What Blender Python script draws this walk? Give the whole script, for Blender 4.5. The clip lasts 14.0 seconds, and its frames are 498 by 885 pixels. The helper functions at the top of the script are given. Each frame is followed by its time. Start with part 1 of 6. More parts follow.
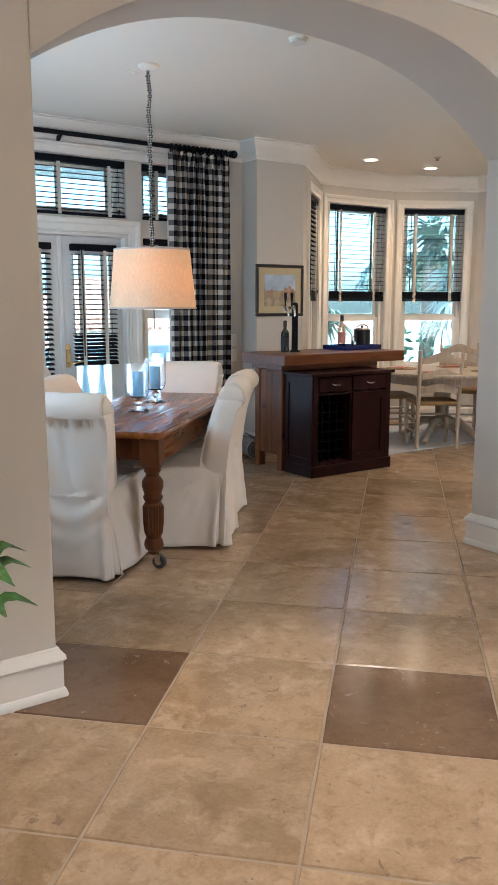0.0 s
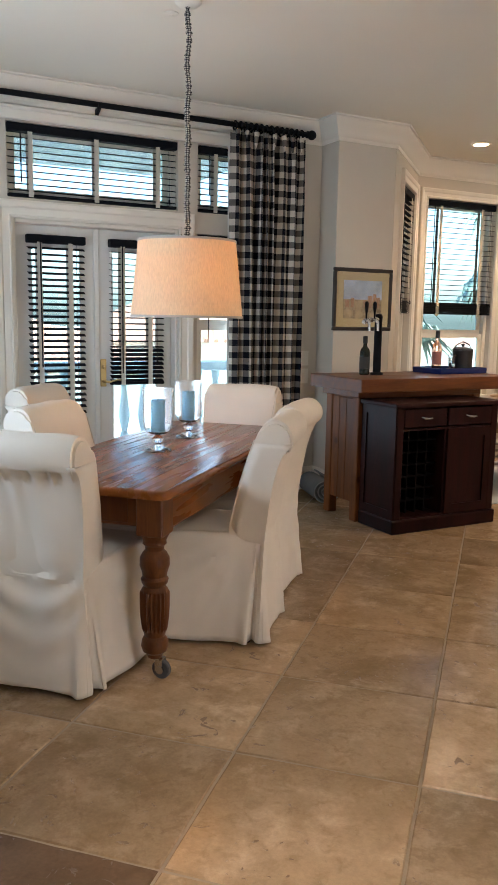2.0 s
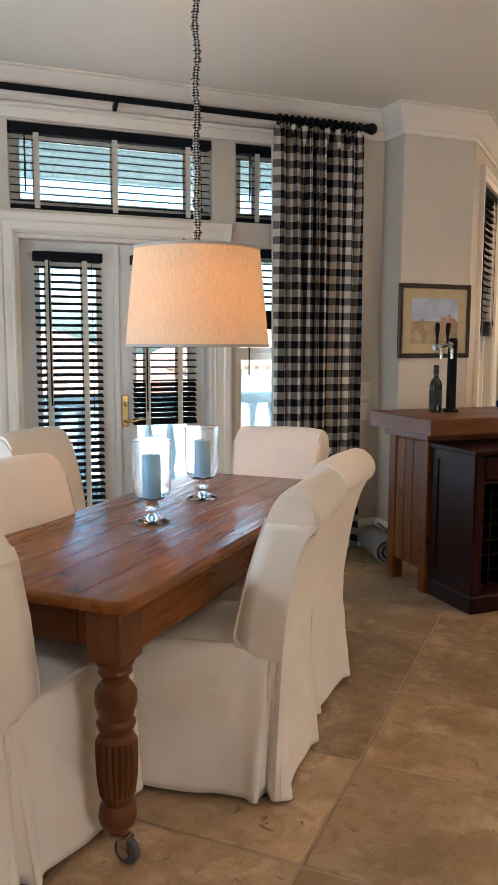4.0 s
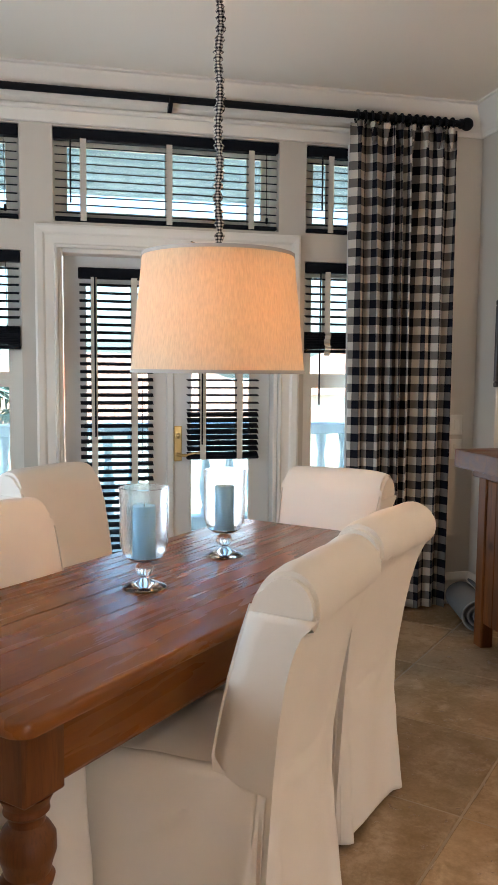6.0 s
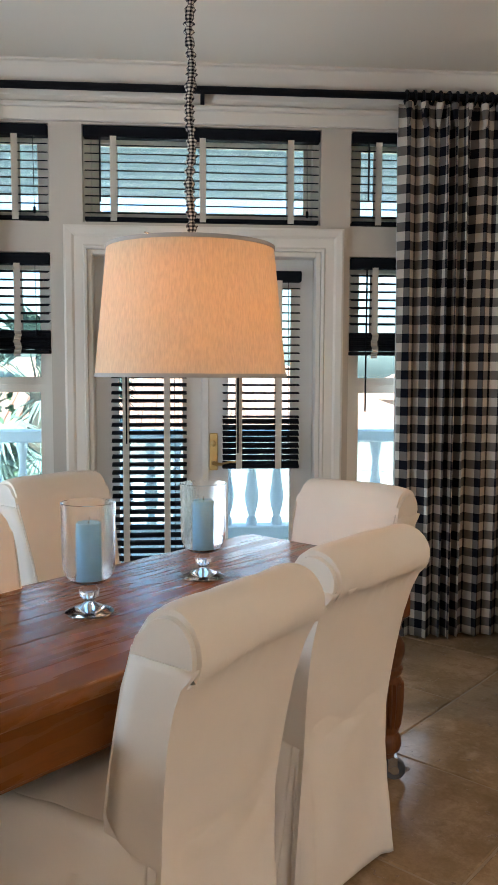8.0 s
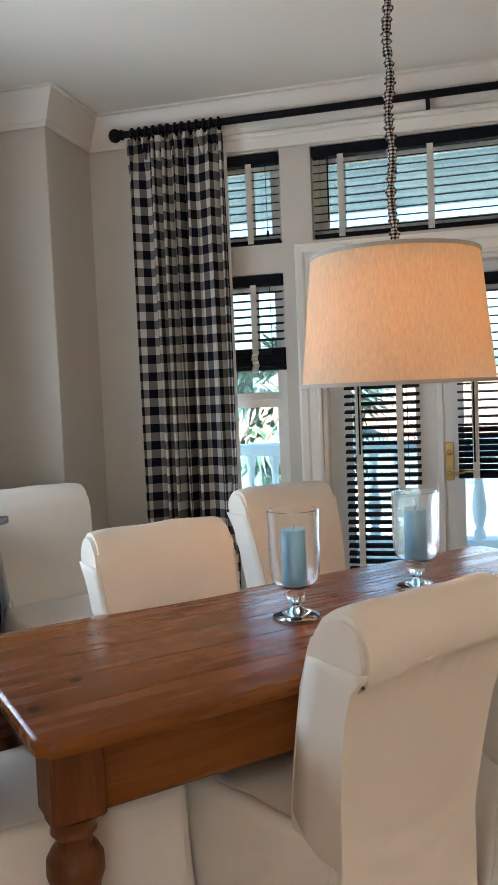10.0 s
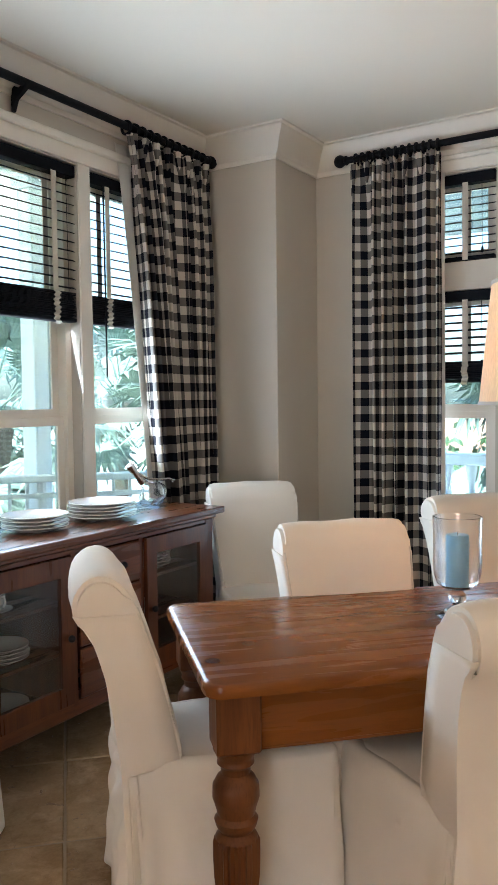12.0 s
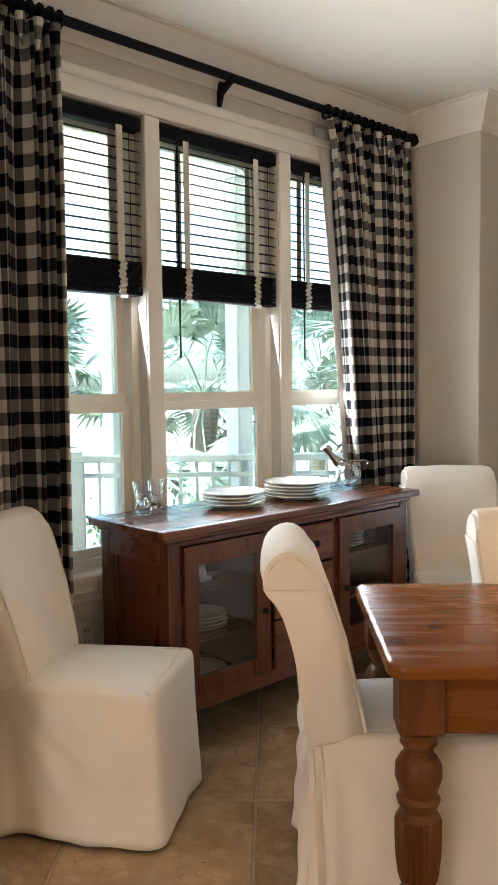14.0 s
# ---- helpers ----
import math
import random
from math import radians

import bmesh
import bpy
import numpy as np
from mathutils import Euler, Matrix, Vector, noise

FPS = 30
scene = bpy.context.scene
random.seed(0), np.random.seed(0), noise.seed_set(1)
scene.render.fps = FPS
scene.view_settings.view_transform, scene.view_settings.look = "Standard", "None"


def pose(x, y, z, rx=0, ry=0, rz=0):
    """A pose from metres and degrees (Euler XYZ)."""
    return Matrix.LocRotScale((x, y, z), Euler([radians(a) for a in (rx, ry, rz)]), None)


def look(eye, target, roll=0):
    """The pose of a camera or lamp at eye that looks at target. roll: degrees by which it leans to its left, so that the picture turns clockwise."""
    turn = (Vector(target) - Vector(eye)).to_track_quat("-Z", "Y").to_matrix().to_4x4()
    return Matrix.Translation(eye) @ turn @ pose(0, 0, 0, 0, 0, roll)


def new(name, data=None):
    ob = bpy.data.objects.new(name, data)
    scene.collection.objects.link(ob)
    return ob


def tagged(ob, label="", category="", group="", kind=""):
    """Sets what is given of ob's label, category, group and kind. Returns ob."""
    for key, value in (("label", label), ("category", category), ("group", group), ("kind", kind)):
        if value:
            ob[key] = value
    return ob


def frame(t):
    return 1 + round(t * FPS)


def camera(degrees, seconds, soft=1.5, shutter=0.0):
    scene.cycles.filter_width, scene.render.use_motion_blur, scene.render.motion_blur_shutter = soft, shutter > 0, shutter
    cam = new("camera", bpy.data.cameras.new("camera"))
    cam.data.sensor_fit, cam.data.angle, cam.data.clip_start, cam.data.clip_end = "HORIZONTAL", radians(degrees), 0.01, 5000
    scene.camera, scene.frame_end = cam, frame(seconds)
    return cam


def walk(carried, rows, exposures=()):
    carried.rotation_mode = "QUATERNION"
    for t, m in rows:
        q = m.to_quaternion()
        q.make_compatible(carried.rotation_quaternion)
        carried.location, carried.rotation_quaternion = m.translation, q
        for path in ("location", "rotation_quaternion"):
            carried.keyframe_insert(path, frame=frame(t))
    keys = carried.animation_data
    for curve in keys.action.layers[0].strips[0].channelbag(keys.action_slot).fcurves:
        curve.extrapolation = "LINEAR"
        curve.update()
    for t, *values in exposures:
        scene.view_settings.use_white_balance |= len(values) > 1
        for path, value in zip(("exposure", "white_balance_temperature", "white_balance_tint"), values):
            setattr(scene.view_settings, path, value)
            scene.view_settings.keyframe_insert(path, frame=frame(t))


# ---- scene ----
cam = camera(34.7, 14.0, shutter=0.0)
PATH = [
    (0, (-0.15, -0.116, 1.411), (0.969, 1.507, 1.074), -0.0),
    (0.5, (0.052, 0.15, 1.423), (1.078, 1.843, 1.14), 0.2),
    (1, (0.221, 0.439, 1.42), (1.237, 2.143, 1.165), -0.2),
    (1.5, (0.421, 0.672, 1.414), (1.442, 2.371, 1.143), -0.2),
    (2, (0.738, 0.852, 1.391), (1.66, 2.601, 1.085), 1.0),
    (2.5, (0.952, 1.043, 1.367), (1.815, 2.821, 1.058), 1.1),
    (3, (1.123, 1.253, 1.407), (1.929, 3.062, 1.13), 0.8),
    (5.5, (1.722, 1.983, 1.406), (2.297, 3.886, 1.194), 0.1),
    (6, (1.882, 2.067, 1.409), (2.334, 4.007, 1.224), 0.5),
    (6.5, (2.006, 2.131, 1.406), (2.399, 4.084, 1.225), 0.4),
    (7, (2.133, 2.247, 1.403), (2.509, 4.204, 1.231), 0.2),
    (9.5, (2.568, 2.258, 1.413), (2.175, 4.212, 1.239), -1.3),
    (10, (2.563, 2.242, 1.393), (2.049, 4.171, 1.264), -2.4),
    (10.5, (2.663, 2.121, 1.408), (2.036, 4.015, 1.265), -2.6),
    (11, (2.718, 2.05, 1.421), (1.972, 3.901, 1.279), -2.5),
    (11.5, (2.786, 2.04, 1.432), (1.876, 3.817, 1.316), -1.7),
    (12, (2.847, 2.043, 1.417), (1.783, 3.733, 1.311), -0.7),
    (12.5, (2.894, 2.028, 1.419), (1.682, 3.615, 1.303), -0.4),
    (13, (2.907, 2.019, 1.421), (1.579, 3.509, 1.291), -0.5),
    (13.5, (2.898, 2.029, 1.418), (1.49, 3.443, 1.278), -0.6),
    (14, (2.901, 2.028, 1.42), (1.45, 3.397, 1.274), -0.7),
]
EXPOSURES = [(0, 3.4, 5600, 14), (3, 3.27, 6500, 18), (5.5, 3.42, 6500, 19), (7, 3.25, 6450, 18), (9.5, 3.12, 6250, 17), (11, 3.28, 6450, 18), (12, 3.4, 6450, 18), (13, 3.55, 6900, 19), (14, 3.55, 7250, 20)]
walk(cam, [(t, look(eye, target, roll)) for t, eye, target, roll in PATH], EXPOSURES)

# ---- world, sun and large lights ----
world = bpy.data.worlds.new("daylight")
scene.world = world
world.use_nodes = True
wn = world.node_tree.nodes
sky = wn.new("ShaderNodeTexSky")
sky.sky_type, sky.sun_disc = "NISHITA", False
sky.sun_elevation, sky.sun_rotation = radians(65), radians(190.6)
sky.dust_density, sky.air_density = 3.0, 1.2
wn["Background"].inputs["Strength"].default_value = 0.15
world.node_tree.links.new(sky.outputs["Color"], wn["Background"].inputs["Color"])

sun_data = bpy.data.lights.new("sun", "SUN")
sun_data.energy, sun_data.angle, sun_data.color = 5.0, radians(2), (1.0, 0.95, 0.87)
sun = new("sun", sun_data)
sun.matrix_world = look((-3, -16, 35), (0, 0, 0))


def lamp(name, kind, at, watts, colour, size=0.05, target=None, cone=120):
    data = bpy.data.lights.new(name, kind)
    data.energy, data.color = watts, colour
    if kind == "SPOT":
        data.spot_size, data.spot_blend, data.shadow_soft_size = radians(cone), 0.6, size
    elif kind == "POINT":
        data.shadow_soft_size = size
    else:
        data.size = size
    ob = new(name, data)
    ob.matrix_world = look(at, target) if target else pose(*at)
    return ob


# daylight that enters through the windows, turned up a little as it comes off the pale terrace
def window_light(name, at, inward, width, height, watts):
    data = bpy.data.lights.new(name, "AREA")
    data.shape, data.size, data.size_y = "RECTANGLE", width, height
    data.energy, data.color, data.spread = watts, (0.68, 0.86, 1.0), radians(160)
    new(name, data).matrix_world = look(at, (at[0] + inward[0], at[1] + inward[1], at[2] + 0.22))


for wy in (3.86, 4.5, 5.12):
    window_light("west_window_light", (0.114, wy, 1.43), (1, 0), 0.5, 0.68, 1.35)
for wx, wz, ww, wh, watts in ((1.455, 0.95, 0.4, 0.9, 0.26), (3.435, 0.95, 0.4, 0.9, 0.26), (2.45, 2.4, 1.1, 0.4, 0.08), (2.76, 0.6, 0.36, 0.6, 0.26)):
    window_light("north_window_light", (wx, 6.36, wz), (0, -1), ww, wh, watts)

# added daylight fill from an opening out of view behind the camera
window_light("hall_window_light", (4.6, -4.42, 1.35), (-0.15, 1), 1.9, 1.9, 2.6)

# ---- materials ----
def nodes_of(name):
    m = bpy.data.materials.new(name)
    m.use_nodes = True
    t = m.node_tree
    return m, t.nodes, t.links, t.nodes["Principled BSDF"]


def rgb(c, k=1.0):
    return (min(1, c[0] * k), min(1, c[1] * k), min(1, c[2] * k), 1)


def ramp(nodes, stops, mode="LINEAR"):
    r = nodes.new("ShaderNodeValToRGB")
    r.color_ramp.interpolation = mode
    el = r.color_ramp.elements
    el.remove(el[1])
    el[0].position, el[0].color = stops[0]
    for p, c in stops[1:]:
        el.new(p).color = c
    return r


def surface(name, colour, rough=0.6, metal=0.0, vary=0.06, scale=3.0, fine=120.0, bump=0.05, stretch=(1, 1, 1), wrinkle=0.0, coat=0.0, spec=0.5):
    """Paint, cloth, metal and the like: broad mottling, fine grain and relief."""
    m, n, l, b = nodes_of(name)
    co = n.new("ShaderNodeTexCoord")
    mp = n.new("ShaderNodeMapping")
    mp.inputs["Scale"].default_value = stretch
    l.new(co.outputs["Object"], mp.inputs["Vector"])
    big, small = n.new("ShaderNodeTexNoise"), n.new("ShaderNodeTexNoise")
    big.inputs["Scale"].default_value, big.inputs["Detail"].default_value = scale, 5
    small.inputs["Scale"].default_value, small.inputs["Detail"].default_value = fine, 3
    l.new(mp.outputs["Vector"], big.inputs["Vector"]), l.new(mp.outputs["Vector"], small.inputs["Vector"])
    add = n.new("ShaderNodeMath")
    add.operation = "MULTIPLY_ADD"
    add.inputs[1].default_value = 0.3
    l.new(small.outputs["Fac"], add.inputs[0]), l.new(big.outputs["Fac"], add.inputs[2])
    r = ramp(n, [(0.4, rgb(colour, 1 - vary)), (0.9, rgb(colour, 1 + vary))])
    l.new(add.outputs[0], r.inputs["Fac"])
    l.new(r.outputs["Color"], b.inputs["Base Color"])
    rr = n.new("ShaderNodeMapRange")
    rr.inputs["To Min"].default_value, rr.inputs["To Max"].default_value = max(0.02, rough - 0.08), min(1, rough + 0.08)
    l.new(big.outputs["Fac"], rr.inputs["Value"]), l.new(rr.outputs["Result"], b.inputs["Roughness"])
    bp = n.new("ShaderNodeBump")
    bp.inputs["Strength"].default_value, bp.inputs["Distance"].default_value = bump, 0.004
    l.new(small.outputs["Fac"], bp.inputs["Height"]), l.new(bp.outputs["Normal"], b.inputs["Normal"])
    if wrinkle:
        wr, wb = n.new("ShaderNodeTexNoise"), n.new("ShaderNodeBump")
        wr.inputs["Scale"].default_value, wr.inputs["Detail"].default_value, wr.inputs["Distortion"].default_value = 6, 1, 0.5
        wb.inputs["Strength"].default_value, wb.inputs["Distance"].default_value = wrinkle, 0.03
        l.new(mp.outputs["Vector"], wr.inputs["Vector"]), l.new(wr.outputs["Fac"], wb.inputs["Height"])
        l.new(wb.outputs["Normal"], bp.inputs["Normal"])
    b.inputs["Metallic"].default_value, b.inputs["Coat Weight"].default_value = metal, coat
    b.inputs["Specular IOR Level"].default_value = spec
    return m


def blend(n, l, a, b, fac, mode="MIX"):
    """Colours or sockets a and b, mixed by fac, which is a number or a socket."""
    mx = n.new("ShaderNodeMix")
    mx.data_type, mx.blend_type = "RGBA", mode
    for sock, v in ((mx.inputs[0], fac), (mx.inputs[6], a), (mx.inputs[7], b)):
        if isinstance(v, (int, float, tuple)):
            sock.default_value = v
        else:
            l.new(v, sock)
    return mx.outputs[2]


def span(n, l, value, lo, hi, to_lo=0.0, to_hi=1.0, soft=True):
    mr = n.new("ShaderNodeMapRange")
    mr.interpolation_type = "SMOOTHSTEP" if soft else "LINEAR"
    l.new(value, mr.inputs["Value"])
    for key, v in (("From Min", lo), ("From Max", hi), ("To Min", to_lo), ("To Max", to_hi)):
        mr.inputs[key].default_value = v
    return mr.outputs["Result"]


def grain_noise(n, l, vec, scale, detail, warp=0.0, rough=0.55):
    t = n.new("ShaderNodeTexNoise")
    for key, v in (("Scale", scale), ("Detail", detail), ("Distortion", warp), ("Roughness", rough)):
        t.inputs[key].default_value = v
    l.new(vec, t.inputs["Vector"])
    return t.outputs["Fac"]


def piece_offset(n, l, k):
    """Object coordinates, shifted for each piece so that no two look alike."""
    co, info, off, tim = n.new("ShaderNodeTexCoord"), n.new("ShaderNodeObjectInfo"), n.new("ShaderNodeVectorMath"), n.new("ShaderNodeMath")
    off.operation, tim.operation = "ADD", "MULTIPLY"
    tim.inputs[1].default_value = k
    l.new(info.outputs["Random"], tim.inputs[0])
    l.new(co.outputs["Object"], off.inputs[0]), l.new(tim.outputs[0], off.inputs[1])
    return off.outputs["Vector"], info.outputs["Random"]


def wood(name, dark, light, rough=0.35, axis=0, coat=0.3, knots=0.0, scale=1.0, spec=0.3, contrast=1.0):
    """Grain that runs along one axis of the part, with growth bands, pores and knots."""
    m, n, l, b = nodes_of(name)
    vec, rand = piece_offset(n, l, 7.0)
    mp = n.new("ShaderNodeMapping")
    s = [9.0 * scale] * 3
    s[axis] = 0.8 * scale
    mp.inputs["Scale"].default_value = s
    l.new(vec, mp.inputs["Vector"])
    along = mp.outputs["Vector"]
    band = grain_noise(n, l, along, 2.2, 5, 0.5, 0.5)
    pore = grain_noise(n, l, along, 16, 4, 0.0, 0.65)
    broad = grain_noise(n, l, along, 0.4, 3, 0.3)
    mid = rgb(tuple((a + c) / 2 for a, c in zip(dark, light)))
    col = blend(n, l, mid, rgb(light), span(n, l, broad, 0.3, 0.7))
    col = blend(n, l, col, rgb(dark), span(n, l, band, 0.68, 0.34, 0, 0.75 * contrast))
    col = blend(n, l, col, rgb(dark, 0.7), span(n, l, pore, 0.55, 0.3, 0, 0.45 * contrast))
    if knots:
        vo = n.new("ShaderNodeTexVoronoi")
        vo.inputs["Scale"].default_value = knots
        l.new(vec, vo.inputs["Vector"])
        col = blend(n, l, col, rgb(dark, 0.25), span(n, l, vo.outputs["Distance"], 0.13, 0.04, 0, 0.85))
        col = blend(n, l, col, rgb(dark, 0.9), span(n, l, vo.outputs["Distance"], 0.3, 0.1, 0, 0.4))
    l.new(col, b.inputs["Base Color"])
    l.new(span(n, l, band, 0.3, 0.7, rough - 0.06, rough + 0.09), b.inputs["Roughness"])
    ht = n.new("ShaderNodeMath")
    ht.operation = "MULTIPLY_ADD"
    ht.inputs[1].default_value = 0.4
    l.new(pore, ht.inputs[0]), l.new(broad, ht.inputs[2])
    bp = n.new("ShaderNodeBump")
    bp.inputs["Strength"].default_value, bp.inputs["Distance"].default_value = 0.12 * contrast ** 2, 0.003
    l.new(ht.outputs[0], bp.inputs["Height"]), l.new(bp.outputs["Normal"], b.inputs["Normal"])
    b.inputs["Coat Weight"].default_value, b.inputs["Coat Roughness"].default_value = coat, 0.2
    b.inputs["Specular IOR Level"].default_value = spec
    return m


def gingham(name, period, cloth=0.9):
    """Woven checks from the cloth's own UV in metres: dark, grey where one way is dark, and cream."""
    m, n, l, b = nodes_of(name)
    co, sep = n.new("ShaderNodeTexCoord"), n.new("ShaderNodeSeparateXYZ")
    l.new(co.outputs["UV"], sep.inputs["Vector"])
    tot = None
    for ax in ("X", "Y"):
        k = n.new("ShaderNodeMath")
        k.operation = "MULTIPLY"
        k.inputs[1].default_value = 1 / period
        f = n.new("ShaderNodeMath")
        f.operation = "FRACT"
        g = n.new("ShaderNodeMath")
        g.operation = "GREATER_THAN"
        g.inputs[1].default_value = 0.5
        l.new(sep.outputs[ax], k.inputs[0]), l.new(k.outputs[0], f.inputs[0]), l.new(f.outputs[0], g.inputs[0])
        if tot is None:
            tot = g
        else:
            a = n.new("ShaderNodeMath")
            l.new(tot.outputs[0], a.inputs[0]), l.new(g.outputs[0], a.inputs[1])
            tot = a
    h = n.new("ShaderNodeMath")
    h.operation = "MULTIPLY"
    h.inputs[1].default_value = 0.5
    l.new(tot.outputs[0], h.inputs[0])
    r = ramp(n, [(0.0, (0.62, 0.57, 0.49, 1)), (0.4, (0.16, 0.145, 0.13, 1)), (0.8, (0.006, 0.0065, 0.011, 1))], "CONSTANT")
    l.new(h.outputs[0], r.inputs["Fac"])
    no = n.new("ShaderNodeTexNoise")
    no.inputs["Scale"].default_value = 700
    l.new(co.outputs["UV"], no.inputs["Vector"])
    mul = n.new("ShaderNodeMix")
    mul.data_type, mul.blend_type = "RGBA", "OVERLAY"
    mul.inputs[0].default_value = 0.25
    l.new(r.outputs["Color"], mul.inputs[6]), l.new(no.outputs["Color"], mul.inputs[7])
    l.new(mul.outputs[2], b.inputs["Base Color"])
    bp = n.new("ShaderNodeBump")
    bp.inputs["Strength"].default_value, bp.inputs["Distance"].default_value = 0.15, 0.002
    l.new(no.outputs["Fac"], bp.inputs["Height"]), l.new(bp.outputs["Normal"], b.inputs["Normal"])
    b.inputs["Roughness"].default_value = cloth
    b.inputs["Specular IOR Level"].default_value = 0.1
    return m


def travertine(name, base, gloss, worn=1.0):
    """Honed stone: pale clouds with hard shores, brown drifts, fine speckle, pits and long broken chips."""
    m, n, l, b = nodes_of(name)
    vec, rand = piece_offset(n, l, 19.0)
    cloud = grain_noise(n, l, vec, 6.5, 9, 0.25, 0.66)
    drift = grain_noise(n, l, vec, 2.8, 7, 0.35, 0.62)
    mottle = grain_noise(n, l, vec, 17, 6, 0.5, 0.62)
    fine = grain_noise(n, l, vec, 75, 6, 0.0, 0.7)
    pit = grain_noise(n, l, vec, 36, 3, 0.6)
    area = grain_noise(n, l, vec, 3.1, 2)
    crack = grain_noise(n, l, vec, 10, 6, 1.6, 0.62)
    dark = rgb((base[0] * 0.66, base[1] * 0.62, base[2] * 0.54))
    pale = rgb((base[0] * 1.42, base[1] * 1.50, base[2] * 1.68))
    col = blend(n, l, dark, rgb(base), span(n, l, drift, 0.30, 0.62))
    col = blend(n, l, col, pale, span(n, l, cloud, 0.47, 0.72, 0.0, 0.62 * worn))
    col = blend(n, l, col, dark, span(n, l, mottle, 0.50, 0.32, 0.0, 0.5))

    def shade(value):
        tint = n.new("ShaderNodeCombineColor")
        for i in range(3):
            l.new(value, tint.inputs[i])
        return tint.outputs[0]
    col = blend(n, l, col, shade(span(n, l, rand, 0, 1, 0.80, 1.16, False)), 1.0, "MULTIPLY")
    col = blend(n, l, col, shade(span(n, l, fine, 0.25, 0.75, 0.90, 1.08)), 1.0, "MULTIPLY")

    def both(x, y, op="MULTIPLY"):
        k = n.new("ShaderNodeMath")
        k.operation = op
        l.new(x, k.inputs[0]), l.new(y, k.inputs[1])
        return k.outputs[0]
    hole = both(span(n, l, pit, 0.37, 0.31), span(n, l, area, 0.50, 0.62))
    chip = both(span(n, l, crack, 0.385, 0.345), span(n, l, area, 0.48, 0.40))
    wear = both(hole, chip, "MAXIMUM")
    col = blend(n, l, col, rgb((base[0] * 0.36, base[1] * 0.28, base[2] * 0.20)), span(n, l, wear, 0, 1, 0, 0.8 * worn))
    l.new(col, b.inputs["Base Color"])
    l.new(both(span(n, l, cloud, 0.35, 0.7, gloss, gloss + 0.10), span(n, l, wear, 0, 1, 0, 0.4), "ADD"), b.inputs["Roughness"])
    ht = n.new("ShaderNodeMath")
    ht.operation = "MULTIPLY_ADD"
    ht.inputs[1].default_value = -1.6 * worn
    roll = n.new("ShaderNodeMath")
    roll.operation = "MULTIPLY_ADD"
    roll.inputs[1].default_value = 0.35
    l.new(cloud, roll.inputs[0]), l.new(span(n, l, fine, 0.2, 0.8, 0, 0.03), roll.inputs[2])
    l.new(wear, ht.inputs[0]), l.new(roll.outputs[0], ht.inputs[2])
    bp = n.new("ShaderNodeBump")
    bp.inputs["Strength"].default_value, bp.inputs["Distance"].default_value = 0.5, 0.004
    l.new(ht.outputs[0], bp.inputs["Height"]), l.new(bp.outputs["Normal"], b.inputs["Normal"])
    return m


def clear(name, colour=(1, 1, 1), rough=0.0, ior=1.45, wavy=0.0):
    m, n, l, b = nodes_of(name)
    b.inputs["Base Color"].default_value = (*colour, 1)
    b.inputs["Transmission Weight"].default_value, b.inputs["Roughness"].default_value, b.inputs["IOR"].default_value = 1, rough, ior
    if wavy:
        no, bp = n.new("ShaderNodeTexNoise"), n.new("ShaderNodeBump")
        no.inputs["Scale"].default_value = 40
        bp.inputs["Strength"].default_value, bp.inputs["Distance"].default_value = wavy, 0.004
        l.new(no.outputs["Fac"], bp.inputs["Height"]), l.new(bp.outputs["Normal"], b.inputs["Normal"])
    return m


def glowing(name, colour, strength):
    m, n, l, b = nodes_of(name)
    b.inputs["Base Color"].default_value = (*colour, 1)
    b.inputs["Emission Color"].default_value, b.inputs["Emission Strength"].default_value = (*colour, 1), strength
    return m


def linen(name, colour):
    """Lampshade cloth that lets the bulb's light through, with slubs in the weave."""
    m, n, l, b = nodes_of(name)
    co, mp, no = n.new("ShaderNodeTexCoord"), n.new("ShaderNodeMapping"), n.new("ShaderNodeTexNoise")
    mp.inputs["Scale"].default_value = (1, 1, 0.16)
    no.inputs["Scale"].default_value, no.inputs["Detail"].default_value = 230, 5
    l.new(co.outputs["Object"], mp.inputs["Vector"]), l.new(mp.outputs["Vector"], no.inputs["Vector"])
    r = ramp(n, [(0.32, rgb(colour, 0.84)), (0.66, rgb(colour))])
    l.new(no.outputs["Fac"], r.inputs["Fac"])
    l.new(r.outputs["Color"], b.inputs["Base Color"])
    b.inputs["Roughness"].default_value = 0.9
    tr, mx = n.new("ShaderNodeBsdfTranslucent"), n.new("ShaderNodeMixShader")
    l.new(r.outputs["Color"], tr.inputs["Color"])
    mx.inputs["Fac"].default_value = 0.30
    l.new(b.outputs["BSDF"], mx.inputs[1]), l.new(tr.outputs["BSDF"], mx.inputs[2])
    l.new(mx.outputs["Shader"], n["Material Output"].inputs["Surface"])
    return m


WALL = surface("wall_paint", (0.60, 0.545, 0.465), 0.7, vary=0.03, scale=1.2, fine=260, bump=0.06)
TRIM = surface("trim_paint", (0.82, 0.775, 0.69), 0.38, vary=0.02, scale=2, fine=90, bump=0.02)
CEIL = surface("ceiling_paint", (0.87, 0.82, 0.70), 0.85, vary=0.02, scale=0.8, fine=300, bump=0.05)
DOORP = surface("door_paint", (0.72, 0.71, 0.67), 0.4, vary=0.02, scale=2, fine=90, bump=0.02)
STONE = travertine("travertine", (0.46, 0.325, 0.196), 0.14)
STONE_D = travertine("travertine_polished_brown", (0.20, 0.122, 0.068), 0.14, 0.35)
GROUT = surface("grout", (0.36, 0.28, 0.195), 0.9, vary=0.15, scale=6, fine=150, bump=0.2)
